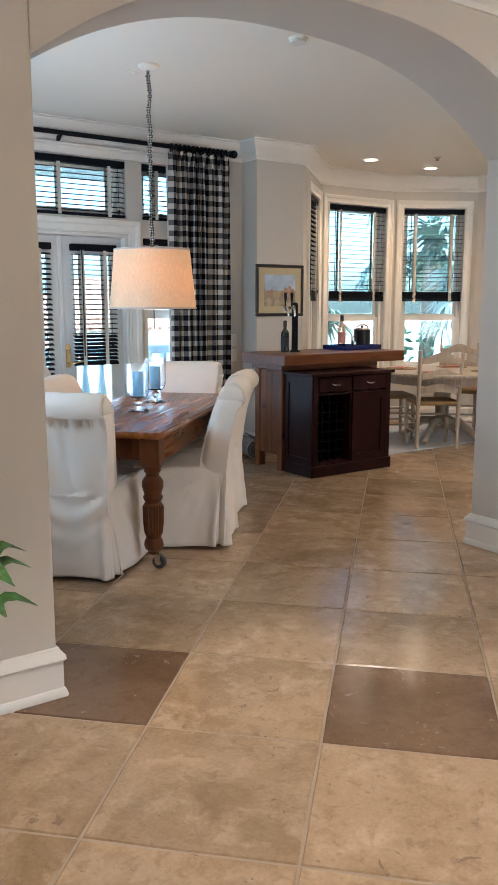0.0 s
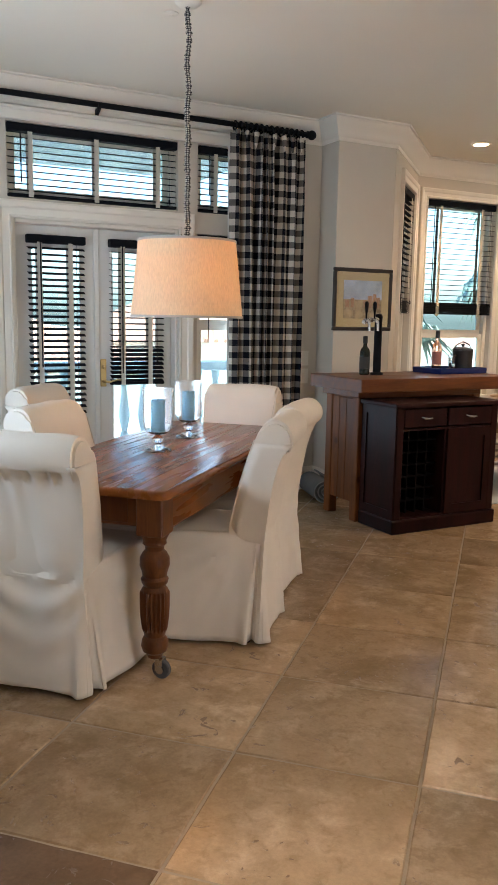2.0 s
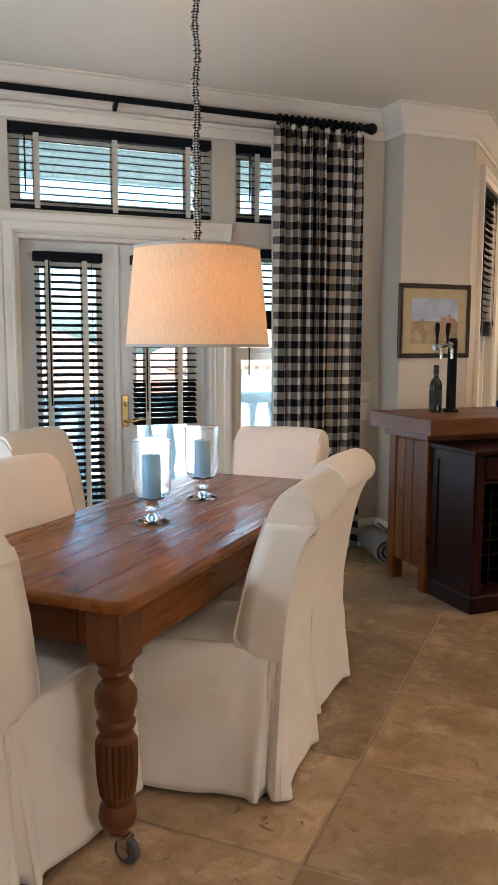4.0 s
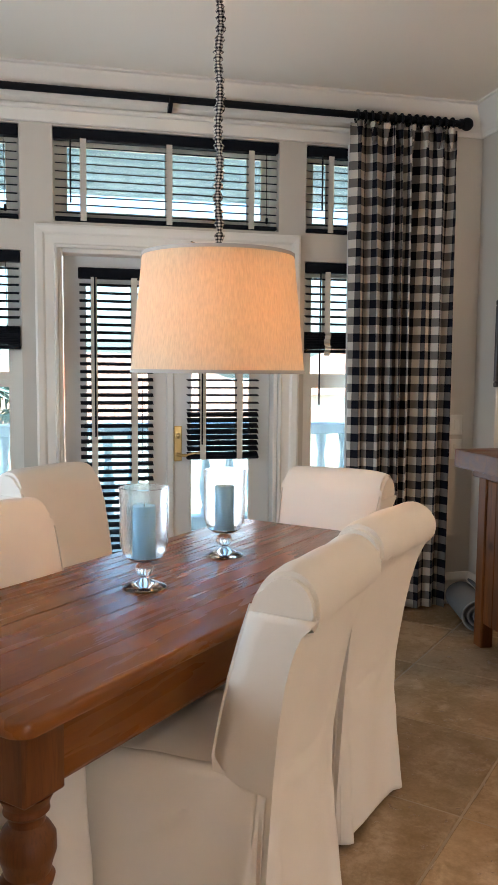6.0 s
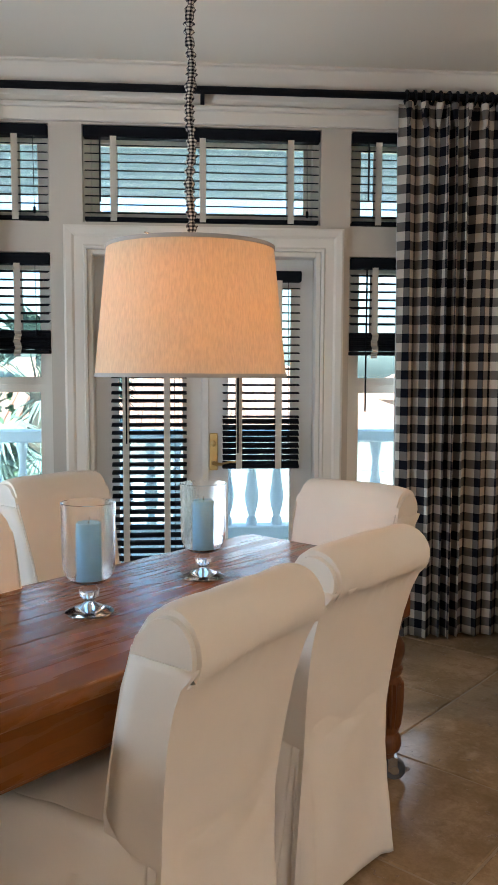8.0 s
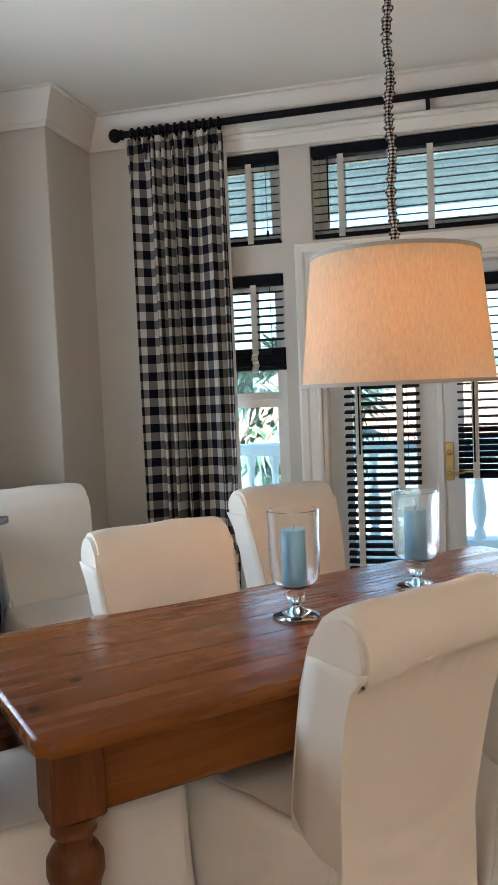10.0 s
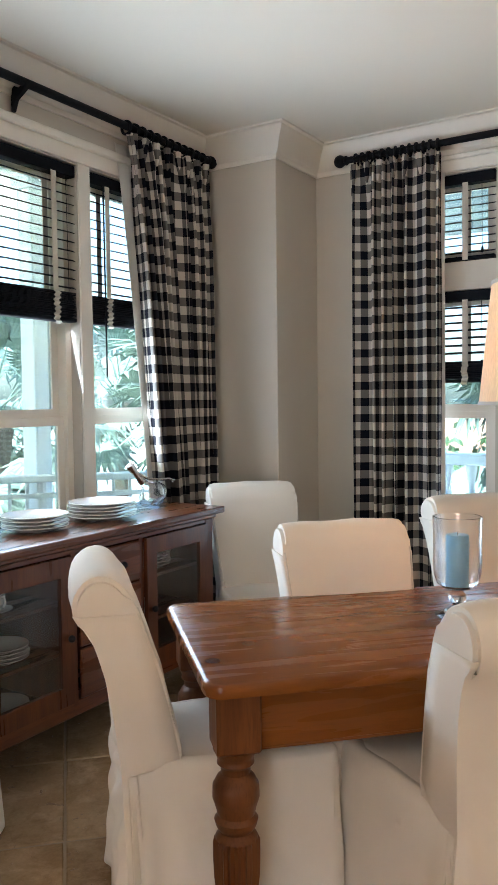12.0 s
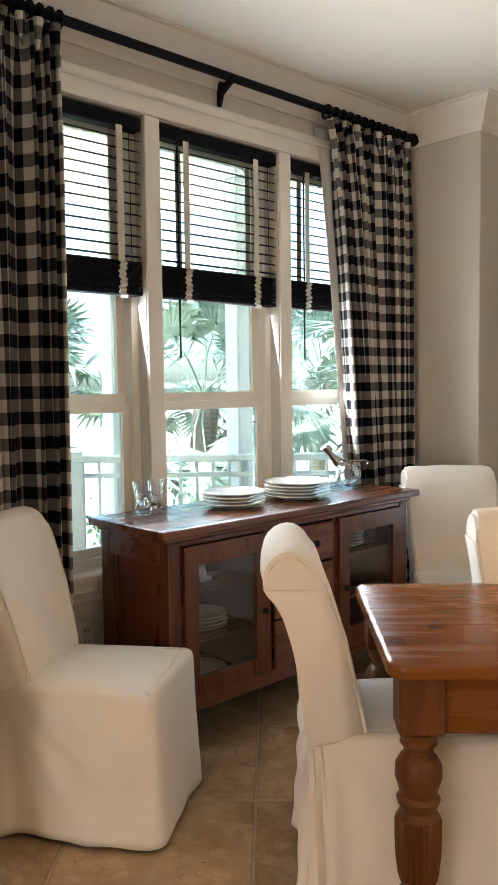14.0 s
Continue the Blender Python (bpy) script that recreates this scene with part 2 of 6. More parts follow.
PINE_X = wood("waxed_pine_along", (0.165, 0.048, 0.009), (0.265, 0.086, 0.015), 0.25, 0, 0.1, knots=4.5, contrast=0.6)
# legs and ends: same pine, darkened in its colour for the under-table shade
PINE_Z = wood("waxed_pine_upright", (0.085, 0.026, 0.007), (0.18, 0.06, 0.015), 0.4, 2, 0.05)
CHERRY_Y = wood("cherry_along", (0.068, 0.017, 0.005), (0.175, 0.047, 0.012), 0.28, 1, 0.4)
CHERRY_Z = wood("cherry_upright", (0.065, 0.016, 0.005), (0.165, 0.046, 0.012), 0.33, 2, 0.3)
OAK_Z = wood("bar_wood_upright", (0.12, 0.038, 0.009), (0.27, 0.095, 0.024), 0.5, 2, 0.0, knots=3.5)
OAK_X = wood("bar_wood_along", (0.09, 0.025, 0.006), (0.20, 0.062, 0.014), 0.42, 0, 0.1)
MAHOG = wood("dark_mahogany", (0.012, 0.003, 0.0025), (0.032, 0.007, 0.006), 0.38, 2, 0.0, spec=0.12)
PALEWOOD = wood("limed_wood", (0.42, 0.34, 0.25), (0.6, 0.52, 0.41), 0.55, 2, 0.0)
BLACK = surface("black_wood_slat", (0.008, 0.009, 0.012), 0.6, vary=0.2, fine=200, bump=0.03, spec=0.06)
IRON = surface("black_rod", (0.008, 0.008, 0.01), 0.5, vary=0.2, bump=0.05, spec=0.1)
TAPE = surface("blind_tape", (0.62, 0.57, 0.48), 0.95, vary=0.05, fine=600, bump=0.2)
COVER = surface("cotton_slipcover", (0.80, 0.735, 0.645), 0.92, vary=0.04, scale=4, fine=500, bump=0.18, wrinkle=0.10, spec=0.2)
PIPING = surface("slipcover_seam", (0.66, 0.61, 0.53), 0.92, vary=0.04, fine=500, bump=0.15)
CHECK = gingham("gingham_cotton", 0.094)
CHECK_S = gingham("small_gingham_cotton", 0.017)
LINING = surface("curtain_lining", (0.75, 0.73, 0.68), 0.95, vary=0.03, fine=500, bump=0.1)
SHADE = linen("lampshade_linen", (0.80, 0.63, 0.43))
GLASS = clear("window_glass", (0.97, 0.99, 0.985), 0.0, 1.45)
LOWE = clear("tinted_window_glass", (0.31, 0.50, 0.57), 0.0, 1.45)
BLOWN = clear("blown_glass", (0.98, 0.99, 1.0), 0.0, 1.46, wavy=0.08)
CUT = clear("crystal", (0.98, 0.99, 1.0), 0.0, 1.5)
CANDLE = surface("blue_wax", (0.34, 0.70, 0.95), 0.5, vary=0.06, scale=12, bump=0.05)
BRASS = surface("aged_brass", (0.55, 0.40, 0.17), 0.3, 1.0, vary=0.15, bump=0.02)
STEEL = surface("brushed_steel", (0.55, 0.54, 0.52), 0.25, 1.0, vary=0.1, bump=0.02)
RUBBER = surface("grey_rubber", (0.07, 0.07, 0.075), 0.7, vary=0.1)
CHINA = surface("white_china", (0.8, 0.79, 0.75), 0.15, vary=0.02, bump=0.0)
PLASTIC = surface("switch_plastic", (0.74, 0.71, 0.64), 0.4, vary=0.02, bump=0.0)
# near-black: the cabinet's inner shade put into the lattice and back colour
CABINET_SHADE = surface("cabinet_inner_shade", (0.005, 0.003, 0.003), 0.7, spec=0.05)
DARK = surface("dark_socket", (0.02, 0.02, 0.02), 0.6)
MATGREY = surface("grey_towelling", (0.19, 0.21, 0.22), 0.98, vary=0.12, fine=350, bump=0.5)
BOTTLE_D = surface("dark_green_glass", (0.008, 0.012, 0.008), 0.08, vary=0.1, bump=0.0)
AMBER = clear("rose_wine_glass", (0.9, 0.5, 0.35), 0.0, 1.35)
LABEL = surface("paper_label", (0.5, 0.2, 0.16), 0.7)
NAVY = surface("blue_lacquer", (0.01, 0.02, 0.12), 0.2, vary=0.1, bump=0.0)
LEATHER = surface("black_leather", (0.012, 0.012, 0.014), 0.4, vary=0.2, fine=220, bump=0.15)
RUSH = surface("woven_rush", (0.30, 0.19, 0.09), 0.85, vary=0.25, scale=18, fine=200, bump=0.4)
RUG = surface("pale_rug", (0.55, 0.56, 0.56), 0.98, vary=0.12, scale=6, fine=400, bump=0.5)
LEAF = surface("variegated_leaf", (0.06, 0.16, 0.035), 0.4, vary=0.6, scale=30, fine=80, bump=0.1)
PALM = surface("palm_frond", (0.16, 0.20, 0.15), 0.5, vary=0.3, scale=2, fine=40, bump=0.1)
SHRUB = surface("shrub_leaf", (0.06, 0.11, 0.04), 0.6, vary=0.3, scale=1.5, fine=20, bump=0.1)
BARK = surface("palm_bark", (0.16, 0.12, 0.085), 0.95, vary=0.3, scale=8, fine=60, bump=0.6, stretch=(1, 1, 3))
WHITEP = surface("exterior_white_paint", (0.8, 0.8, 0.79), 0.5, vary=0.03, scale=3, bump=0.03)
PORCH = surface("blue_grey_porch_ceiling", (0.24, 0.28, 0.29), 0.7, vary=0.05, scale=2, bump=0.05)
STUCCO = surface("stucco", (0.68, 0.63, 0.55), 0.9, vary=0.05, scale=1, fine=70, bump=0.3)
DECKM = surface("pale_paving", (0.76, 0.74, 0.70), 0.85, vary=0.1, scale=2, fine=60, bump=0.2)
LAWN = surface("sandy_lawn", (0.48, 0.45, 0.37), 0.95, vary=0.3, scale=0.5, fine=20, bump=0.5)
CLAY = surface("roof_tile_clay", (0.34, 0.15, 0.09), 0.8, vary=0.25, scale=4, fine=60, bump=0.3)
POT = surface("glazed_white_pot", (0.7, 0.7, 0.67), 0.25, vary=0.03, bump=0.0)
SOIL = surface("potting_soil", (0.03, 0.022, 0.015), 0.95, vary=0.3, bump=0.5)
PAINT_SKY = surface("print_sky", (0.30, 0.36, 0.48), 0.5, vary=0.35, scale=9, bump=0.02)
PAINT_LAND = surface("print_land", (0.28, 0.21, 0.12), 0.5, vary=0.6, scale=14, bump=0.02)
PAINT_ROOF = surface("print_roof", (0.30, 0.16, 0.09), 0.5, vary=0.3, scale=14, bump=0.02)
MOUNT = surface("picture_mount", (0.40, 0.31, 0.17), 0.8, vary=0.05, bump=0.03)
FRAMEM = surface("dark_picture_frame", (0.022, 0.015, 0.012), 0.35, vary=0.3, bump=0.1)
GLOW = glowing("downlight_glow", (1.0, 0.72, 0.42), 9.0)
BULB = glowing("bulb_glow", (1.0, 0.55, 0.25), 1.5)


# ---- mesh helpers ----
def empty(name, m, label="", category="", group="", kind=""):
    ob = new(name)
    ob.matrix_world = m
    return tagged(ob, label, category, group, kind)


def mesh_of(name, bm, material, smooth=False):
    bmesh.ops.recalc_face_normals(bm, faces=bm.faces)
    me = bpy.data.meshes.new(name)
    if smooth:
        for f in bm.faces:
            f.smooth = True
    bm.to_mesh(me)
    bm.free()
    me.materials.append(material)
    if smooth:
        me.set_sharp_from_angle(angle=radians(40))
    return me


def part(name, bm, material, parent=None, label="", m=None, smooth=False, kind=""):
    """Links a bmesh as one mesh object under a thing or a part, or as a thing."""
    ob = new(name, mesh_of(name, bm, material, smooth))
    ob.parent = parent
    if m is not None:
        ob.matrix_local = m
    return tagged(ob, label, kind=kind)


def again(ob, m, parent):
    """Another object on the same mesh."""
    o = new(ob.name.split(".")[0], ob.data)
    o.parent, o.matrix_local = parent, m
    return o


def box(bm, x0, x1, y0, y1, z0, z1, bevel=0.0, seg=1):
    vs = bmesh.ops.create_cube(bm, size=1)["verts"]
    for v in vs:
        v.co = Vector((x0 + (v.co.x + 0.5) * (x1 - x0), y0 + (v.co.y + 0.5) * (y1 - y0), z0 + (v.co.z + 0.5) * (z1 - z0)))
    if bevel:
        es = list({e for v in vs for e in v.link_edges})
        bmesh.ops.bevel(bm, geom=es, offset=bevel, segments=seg, affect="EDGES", profile=0.6)
    return bm


def boxes(*dims, bevel=0.0, seg=1):
    bm = bmesh.new()
    for d in dims:
        box(bm, *d, bevel=bevel, seg=seg)
    return bm


def ring(a0, a1, z0, z1, wl, wr, wb, wt, d0, d1, plane="xz", bevel=0.003):
    """A mitred rectangular frame with bars of the given widths, from depth d0 to d1; plane yz: it faces along x."""
    bm = bmesh.new()

    def at(a, z, d):
        return bm.verts.new((a, d, z) if plane == "xz" else (d, a, z))
    outer, inner = [(a0, z0), (a1, z0), (a1, z1), (a0, z1)], [(a0 + wl, z0 + wb), (a1 - wr, z0 + wb), (a1 - wr, z1 - wt), (a0 + wl, z1 - wt)]
    vs = [[at(*p, d) for p in loop] for loop, d in ((outer, d0), (inner, d0), (inner, d1), (outer, d1))]
    for p, q in zip(vs, vs[1:] + vs[:1]):
        for i in range(4):
            bm.faces.new((p[i], p[(i + 1) % 4], q[(i + 1) % 4], q[i]))
    if bevel:
        es = [e for e in bm.edges if abs(e.verts[0].co.z - e.verts[1].co.z) < 1e-5 or abs(e.verts[0].co[0 if plane == "xz" else 1] - e.verts[1].co[0 if plane == "xz" else 1]) < 1e-5]
        bmesh.ops.bevel(bm, geom=[e for e in es if len(e.link_faces) == 2 and e.calc_face_angle() > 0.5], offset=bevel, segments=1, affect="EDGES")
    return bm


def lathe(profile, n=24, bm=None, at=(0, 0, 0), flutes=None):
    """Turns (radius, height) pairs about z. flutes: (z0, z1, count, depth)."""
    bm = bm or bmesh.new()
    rings = []
    for r, z in profile:
        ring = []
        for i in range(n):
            a = 2 * math.pi * i / n
            k = r
            if flutes and flutes[0] < z < flutes[1]:
                k = r - flutes[3] * (0.5 + 0.5 * math.cos(a * flutes[2]))
            ring.append(bm.verts.new((at[0] + k * math.cos(a), at[1] + k * math.sin(a), at[2] + z)))
        rings.append(ring)
    for a, b in zip(rings, rings[1:]):
        for i in range(n):
            bm.faces.new((a[i], a[(i + 1) % n], b[(i + 1) % n], b[i]))
    bm.faces.new(list(reversed(rings[0]))), bm.faces.new(rings[-1])
    return bm


def tube(path, radius, n=8, bm=None):
    """A round bar along points; radius a number or one for each point."""
    bm = bm or bmesh.new()
    pts = [Vector(p) for p in path]
    rings = []
    side = None
    for i, p in enumerate(pts):
        d = (pts[min(i + 1, len(pts) - 1)] - pts[max(i - 1, 0)]).normalized()
        if side is None:
            side = d.orthogonal().normalized()
        side = (side - d * side.dot(d)).normalized()
        up = d.cross(side)
        r = radius[i] if isinstance(radius, (list, tuple)) else radius
        rings.append([bm.verts.new(p + r * (math.cos(2 * math.pi * k / n) * side + math.sin(2 * math.pi * k / n) * up)) for k in range(n)])
    for a, b in zip(rings, rings[1:]):
        for k in range(n):
            bm.faces.new((a[k], a[(k + 1) % n], b[(k + 1) % n], b[k]))
    bm.faces.new(list(reversed(rings[0]))), bm.faces.new(rings[-1])
    return bm


def ball(r, at=(0, 0, 0), bm=None, u=16, v=10, squash=1.0):
    bm = bm or bmesh.new()
    vs = bmesh.ops.create_uvsphere(bm, u_segments=u, v_segments=v, radius=r)["verts"]
    for w in vs:
        w.co = Vector((w.co.x + at[0], w.co.y + at[1], w.co.z * squash + at[2]))
    return bm


def sweep(line, profile, bm=None, closed=False):
    """A moulding: profile of (out, z) carried along plan points; out points to the right of the way along the line, corners mitred."""
    bm = bm or bmesh.new()
    pts = [Vector((p[0], p[1])) for p in line]
    n = len(pts)
    rings = []
    for i, p in enumerate(pts):
        a = (pts[i] - pts[i - 1]).normalized() if i or closed else (pts[1] - pts[0]).normalized()
        b = (pts[(i + 1) % n] - pts[i]).normalized() if i < n - 1 or closed else a
        na, nb = Vector((a.y, -a.x)), Vector((b.y, -b.x))
        mid = (na + nb).normalized()
        k = 1 / max(0.3, mid.dot(na))
        rings.append([bm.verts.new((p.x + mid.x * o * k, p.y + mid.y * o * k, z)) for o, z in profile])
    pairs = list(zip(rings, rings[1:])) + ([(rings[-1], rings[0])] if closed else [])
    for a, b in pairs:
        for j in range(len(profile)):
            k = (j + 1) % len(profile)
            bm.faces.new((a[j], b[j], b[k], a[k]))
    if not closed:
        bm.faces.new(rings[0]), bm.faces.new(list(reversed(rings[-1])))
    return bm


def prism(outline, x0, x1, bm=None, bevel=0.0, seg=2):
    """An outline in (y, z) drawn out from x0 to x1."""
    bm = bm or bmesh.new()
    a = [bm.verts.new((x0, y, z)) for y, z in outline]
    b = [bm.verts.new((x1, y, z)) for y, z in outline]
    n = len(outline)
    fa, fb = bm.faces.new(a), bm.faces.new(list(reversed(b)))
    for i in range(n):
        bm.faces.new((a[i], b[i], b[(i + 1) % n], a[(i + 1) % n]))
    if bevel:
        bmesh.ops.bevel(bm, geom=list(fa.edges) + list(fb.edges), offset=bevel, segments=seg, affect="EDGES")
    return bm


CEILING = 2.92
CROWN = [(0, 2.75), (0.012, 2.75), (0.016, 2.775), (0.03, 2.785), (0.04, 2.81), (0.062, 2.85), (0.09, 2.885), (0.094, 2.905), (0.108, 2.91), (0.108, CEILING + 0.01), (0, CEILING + 0.01)]
SKIRTING = [(0, -0.01), (0.026, -0.01), (0.03, 0.012), (0.024, 0.03), (0.018, 0.035), (0.018, 0.135), (0.028, 0.145), (0.026, 0.16), (0.012, 0.175), (0.008, 0.185), (0, 0.188)]


def wall(name, m, length, thick, top, holes, material=None, label="plain painted interior wall", start=0.0, bottom=-0.02):
    """A wall along local x from start, its room face at local y = 0 and its body towards +y, with real holes (x0, x1, z0, z1)."""
    xs = sorted({start, length, *[h[0] for h in holes], *[h[1] for h in holes]})
    zs = sorted({bottom, top, *[h[2] for h in holes], *[h[3] for h in holes]})
    bm = bmesh.new()
    solid = {}
    for i in range(len(xs) - 1):
        for j in range(len(zs) - 1):
            cx, cz = (xs[i] + xs[i + 1]) / 2, (zs[j] + zs[j + 1]) / 2
            solid[i, j] = not any(h[0] < cx < h[1] and h[2] < cz < h[3] for h in holes)
    grid = {}

    def vert(i, j, k):
        if (i, j, k) not in grid:
            grid[i, j, k] = bm.verts.new((xs[i], k * thick, zs[j]))
        return grid[i, j, k]
    for (i, j), s in solid.items():
        if not s:
            continue
        for k in (0, 1):
            bm.faces.new((vert(i, j, k), vert(i + 1, j, k), vert(i + 1, j + 1, k), vert(i, j + 1, k)))
        for di, dj, a, b in ((-1, 0, (i, j), (i, j + 1)), (1, 0, (i + 1, j), (i + 1, j + 1)), (0, -1, (i, j), (i + 1, j)), (0, 1, (i, j + 1), (i + 1, j + 1))):
            if not solid.get((i + di, j + dj)):
                bm.faces.new((vert(*a, 0), vert(*b, 0), vert(*b, 1), vert(*a, 1)))
    ob = part(name, bm, material or WALL)
    ob.matrix_world = m
    return tagged(ob, label, "wall", kind="structure")


# ---- the large structure ----
NORTH = pose(0, 6.42, 0)
WEST = pose(0.10, 0, 0, 0, 0, 90)
DOOR = (1.86, 3.06, -0.02, 2.03)
N_HOLES = [DOOR, (1.84, 3.055, 2.165, 2.645), (1.235, 1.675, 2.165, 2.645), (3.21, 3.66, 2.165, 2.645), (1.235, 1.675, 0.3, 2.01), (3.21, 3.66, 0.3, 2.01)]
wall("wall_north", NORTH, 4.83, 0.18, CEILING + 0.1, N_HOLES, label="greige painted wall with french doors and transoms", start=-0.08)
W_HOLES = [(3.44, 4.075, 0.66, 2.55), (4.16, 4.885, 0.66, 2.55), (4.97, 5.60, 0.66, 2.55)]
wall("wall_west", WEST, 6.60, 0.18, CEILING + 0.1, W_HOLES, label="greige painted wall with three tall windows", start=2.5)
bm = boxes((0.095, 0.595, 5.93, 6.425, -0.02, CEILING + 0.05), bevel=0.004)
tagged(part("wall_pier_west", bm, WALL), "greige painted corner pier", "wall", kind="structure")
bm = boxes((4.28, 4.83, 6.18, 6.425, -0.02, CEILING + 0.05), bevel=0.004)
tagged(part("wall_pier_east", bm, WALL), "greige painted pier with a framed picture", "wall", kind="structure")

# bay of the breakfast corner
BAY = [(4.83, 6.18), (5.74, 7.02), (6.86, 7.0), (7.72, 6.46)]


def bay_frame(i):
    (x0, y0), (x1, y1) = BAY[i], BAY[i + 1]
    return pose(x0, y0, 0, 0, 0, math.degrees(math.atan2(y1 - y0, x1 - x0))), math.hypot(x1 - x0, y1 - y0)


BAY_HOLES = [(0.36, 1.08, 0.66, 2.56), (0.12, 1.0, 0.66, 2.56), (0.12, 0.86, 0.66, 2.56)]
for i in range(3):
    m, length = bay_frame(i)
    wall("wall_bay_%d" % (i + 1), m, length, 0.16, CEILING + 0.1, [BAY_HOLES[i]], label="greige painted bay wall with a tall window")
wall("wall_east", pose(7.72, 6.46, 0, 0, 0, -90), 11.0, 0.16, CEILING + 0.1, [], label="plain painted wall past the breakfast corner")
# unseen wall; its opening is added to let daylight into the hall
wall("wall_hall_south", pose(7.8, -4.5, 0, 0, 0, 180), 10.4, 0.16, CEILING + 0.1, [(2.2, 4.2, 0.3, 2.4)], label="plain painted hall wall with a window")
wall("wall_hall_west", pose(-2.5, -4.5, 0, 0, 0, 90), 7.2, 0.16, CEILING + 0.1, [], label="plain painted hall wall")

# arched opening between hall and dining room
ARCH_X0, ARCH_X1, ARCH_Y0, ARCH_Y1 = 0.825, 3.585, 2.535, 2.955


def arch_z(x):
    d = abs(x - (ARCH_X0 + ARCH_X1) / 2) / ((ARCH_X1 - ARCH_X0) / 2)
    return 2.21 + 0.425 * (1 - min(1, d) ** 2.5)


bm = bmesh.new()
xs = [ARCH_X0 + (ARCH_X1 - ARCH_X0) * (0.5 - 0.5 * math.cos(math.pi * i / 48)) for i in range(49)]
low = [(x, arch_z(x)) for x in xs]
front, back = [bm.verts.new((x, ARCH_Y0, z)) for x, z in low], [bm.verts.new((x, ARCH_Y1, z)) for x, z in low]
ftop, btop = [bm.verts.new((x, ARCH_Y0, 3.0)) for x, z in low], [bm.verts.new((x, ARCH_Y1, 3.0)) for x, z in low]
for i in range(48):
    for a, b in ((front, ftop), (ftop, btop), (btop, back), (back, front)):
        bm.faces.new((a[i], a[i + 1], b[i + 1], b[i]))
arch = tagged(part("wall_arch_header", bm, WALL), "greige painted arch over the wide opening", "arch", kind="structure")
bm = boxes((-2.5, ARCH_X0, ARCH_Y0, ARCH_Y1, -0.02, 3.0), bevel=0.004)
tagged(part("wall_arch_west", bm, WALL), "greige painted pier beside the arch", "wall", kind="structure")
bm = boxes((ARCH_X1, 4.1, ARCH_Y0, ARCH_Y1, -0.02, 3.0), bevel=0.004)
tagged(part("wall_arch_east", bm, WALL), "greige painted pier beside the arch", "wall", kind="structure")

bm = boxes((-2.7, 7.9, -4.7, 6.62, CEILING, CEILING + 0.12), (4.83, 7.9, 6.62, 7.2, CEILING, CEILING + 0.12))
tagged(part("ceiling", bm, CEIL), "flat off-white painted ceiling", "ceiling", kind="structure")

# crown moulding and skirting
DINING = [(0.10, 2.955), (0.10, 5.93), (0.595, 5.93), (0.595, 6.42), (4.28, 6.42), (4.28, 6.18), *BAY, (7.72, 2.0)]
tagged(part("trim_crown", sweep(DINING, CROWN), TRIM, smooth=True), "cream stepped crown moulding", "moulding", kind="structure")
tagged(part("trim_crown_arch", sweep([(4.1, 2.955), (0.10, 2.955)], CROWN), TRIM, smooth=True), "cream stepped crown moulding", "moulding", kind="structure")
tagged(part("trim_crown_hall", sweep([(-2.5, 2.535), (4.1, 2.535), (4.1, 2.955)], CROWN), TRIM, smooth=True), "cream stepped crown moulding", "moulding", kind="structure")
for line in ([(0.10, 2.955), (0.10, 5.93), (0.595, 5.93), (0.595, 6.42), (1.72, 6.42)], [(3.2, 6.42), (4.28, 6.42), (4.28, 6.18), *BAY, (7.72, 2.0)],
             [(-2.5, 2.535), (ARCH_X0, 2.535), (ARCH_X0, 2.955), (0.10, 2.955)], [(4.1, 2.955), (ARCH_X1, 2.955), (ARCH_X1, 2.535), (4.1, 2.535), (4.1, 2.955)]):
    tagged(part("baseboard", sweep(line, SKIRTING), TRIM, smooth=True), "tall cream moulded skirting board", "skirting", kind="structure")


# ---- windows, doors and blinds ----
def casing(parent, x0, x1, z0, z1, width=0.085, foot=False, name="casing"):
    """A moulded surround on the room face, mitred round a hole."""
    prof = [(0, 0), (0, -0.02), (0.012, -0.024), (0.02, -0.016), (width * 0.55, -0.018), (width * 0.65, -0.028), (width * 0.9, -0.034), (width, -0.03), (width, 0)]
    bm = bmesh.new()
    pts = [(x0, z0), (x0, z1), (x1, z1), (x1, z0)]
    dirs = [(-1, 0 if foot else -1), (-1, 1), (1, 1), (1, 0 if foot else -1)]
    rings = [[bm.verts.new((p[0] + d[0] * o, y, p[1] + d[1] * o)) for o, y in prof] for p, d in zip(pts, dirs)]
    todo = list(zip(rings, rings[1:])) + ([] if foot else [(rings[-1], rings[0])])
    for a, b in todo:
        for j in range(len(prof) - 1):
            bm.faces.new((a[j], b[j], b[j + 1], a[j + 1]))
    if foot:
        bm.faces.new(rings[0]), bm.faces.new(rings[-1])
    return part(name, bm, TRIM, parent)


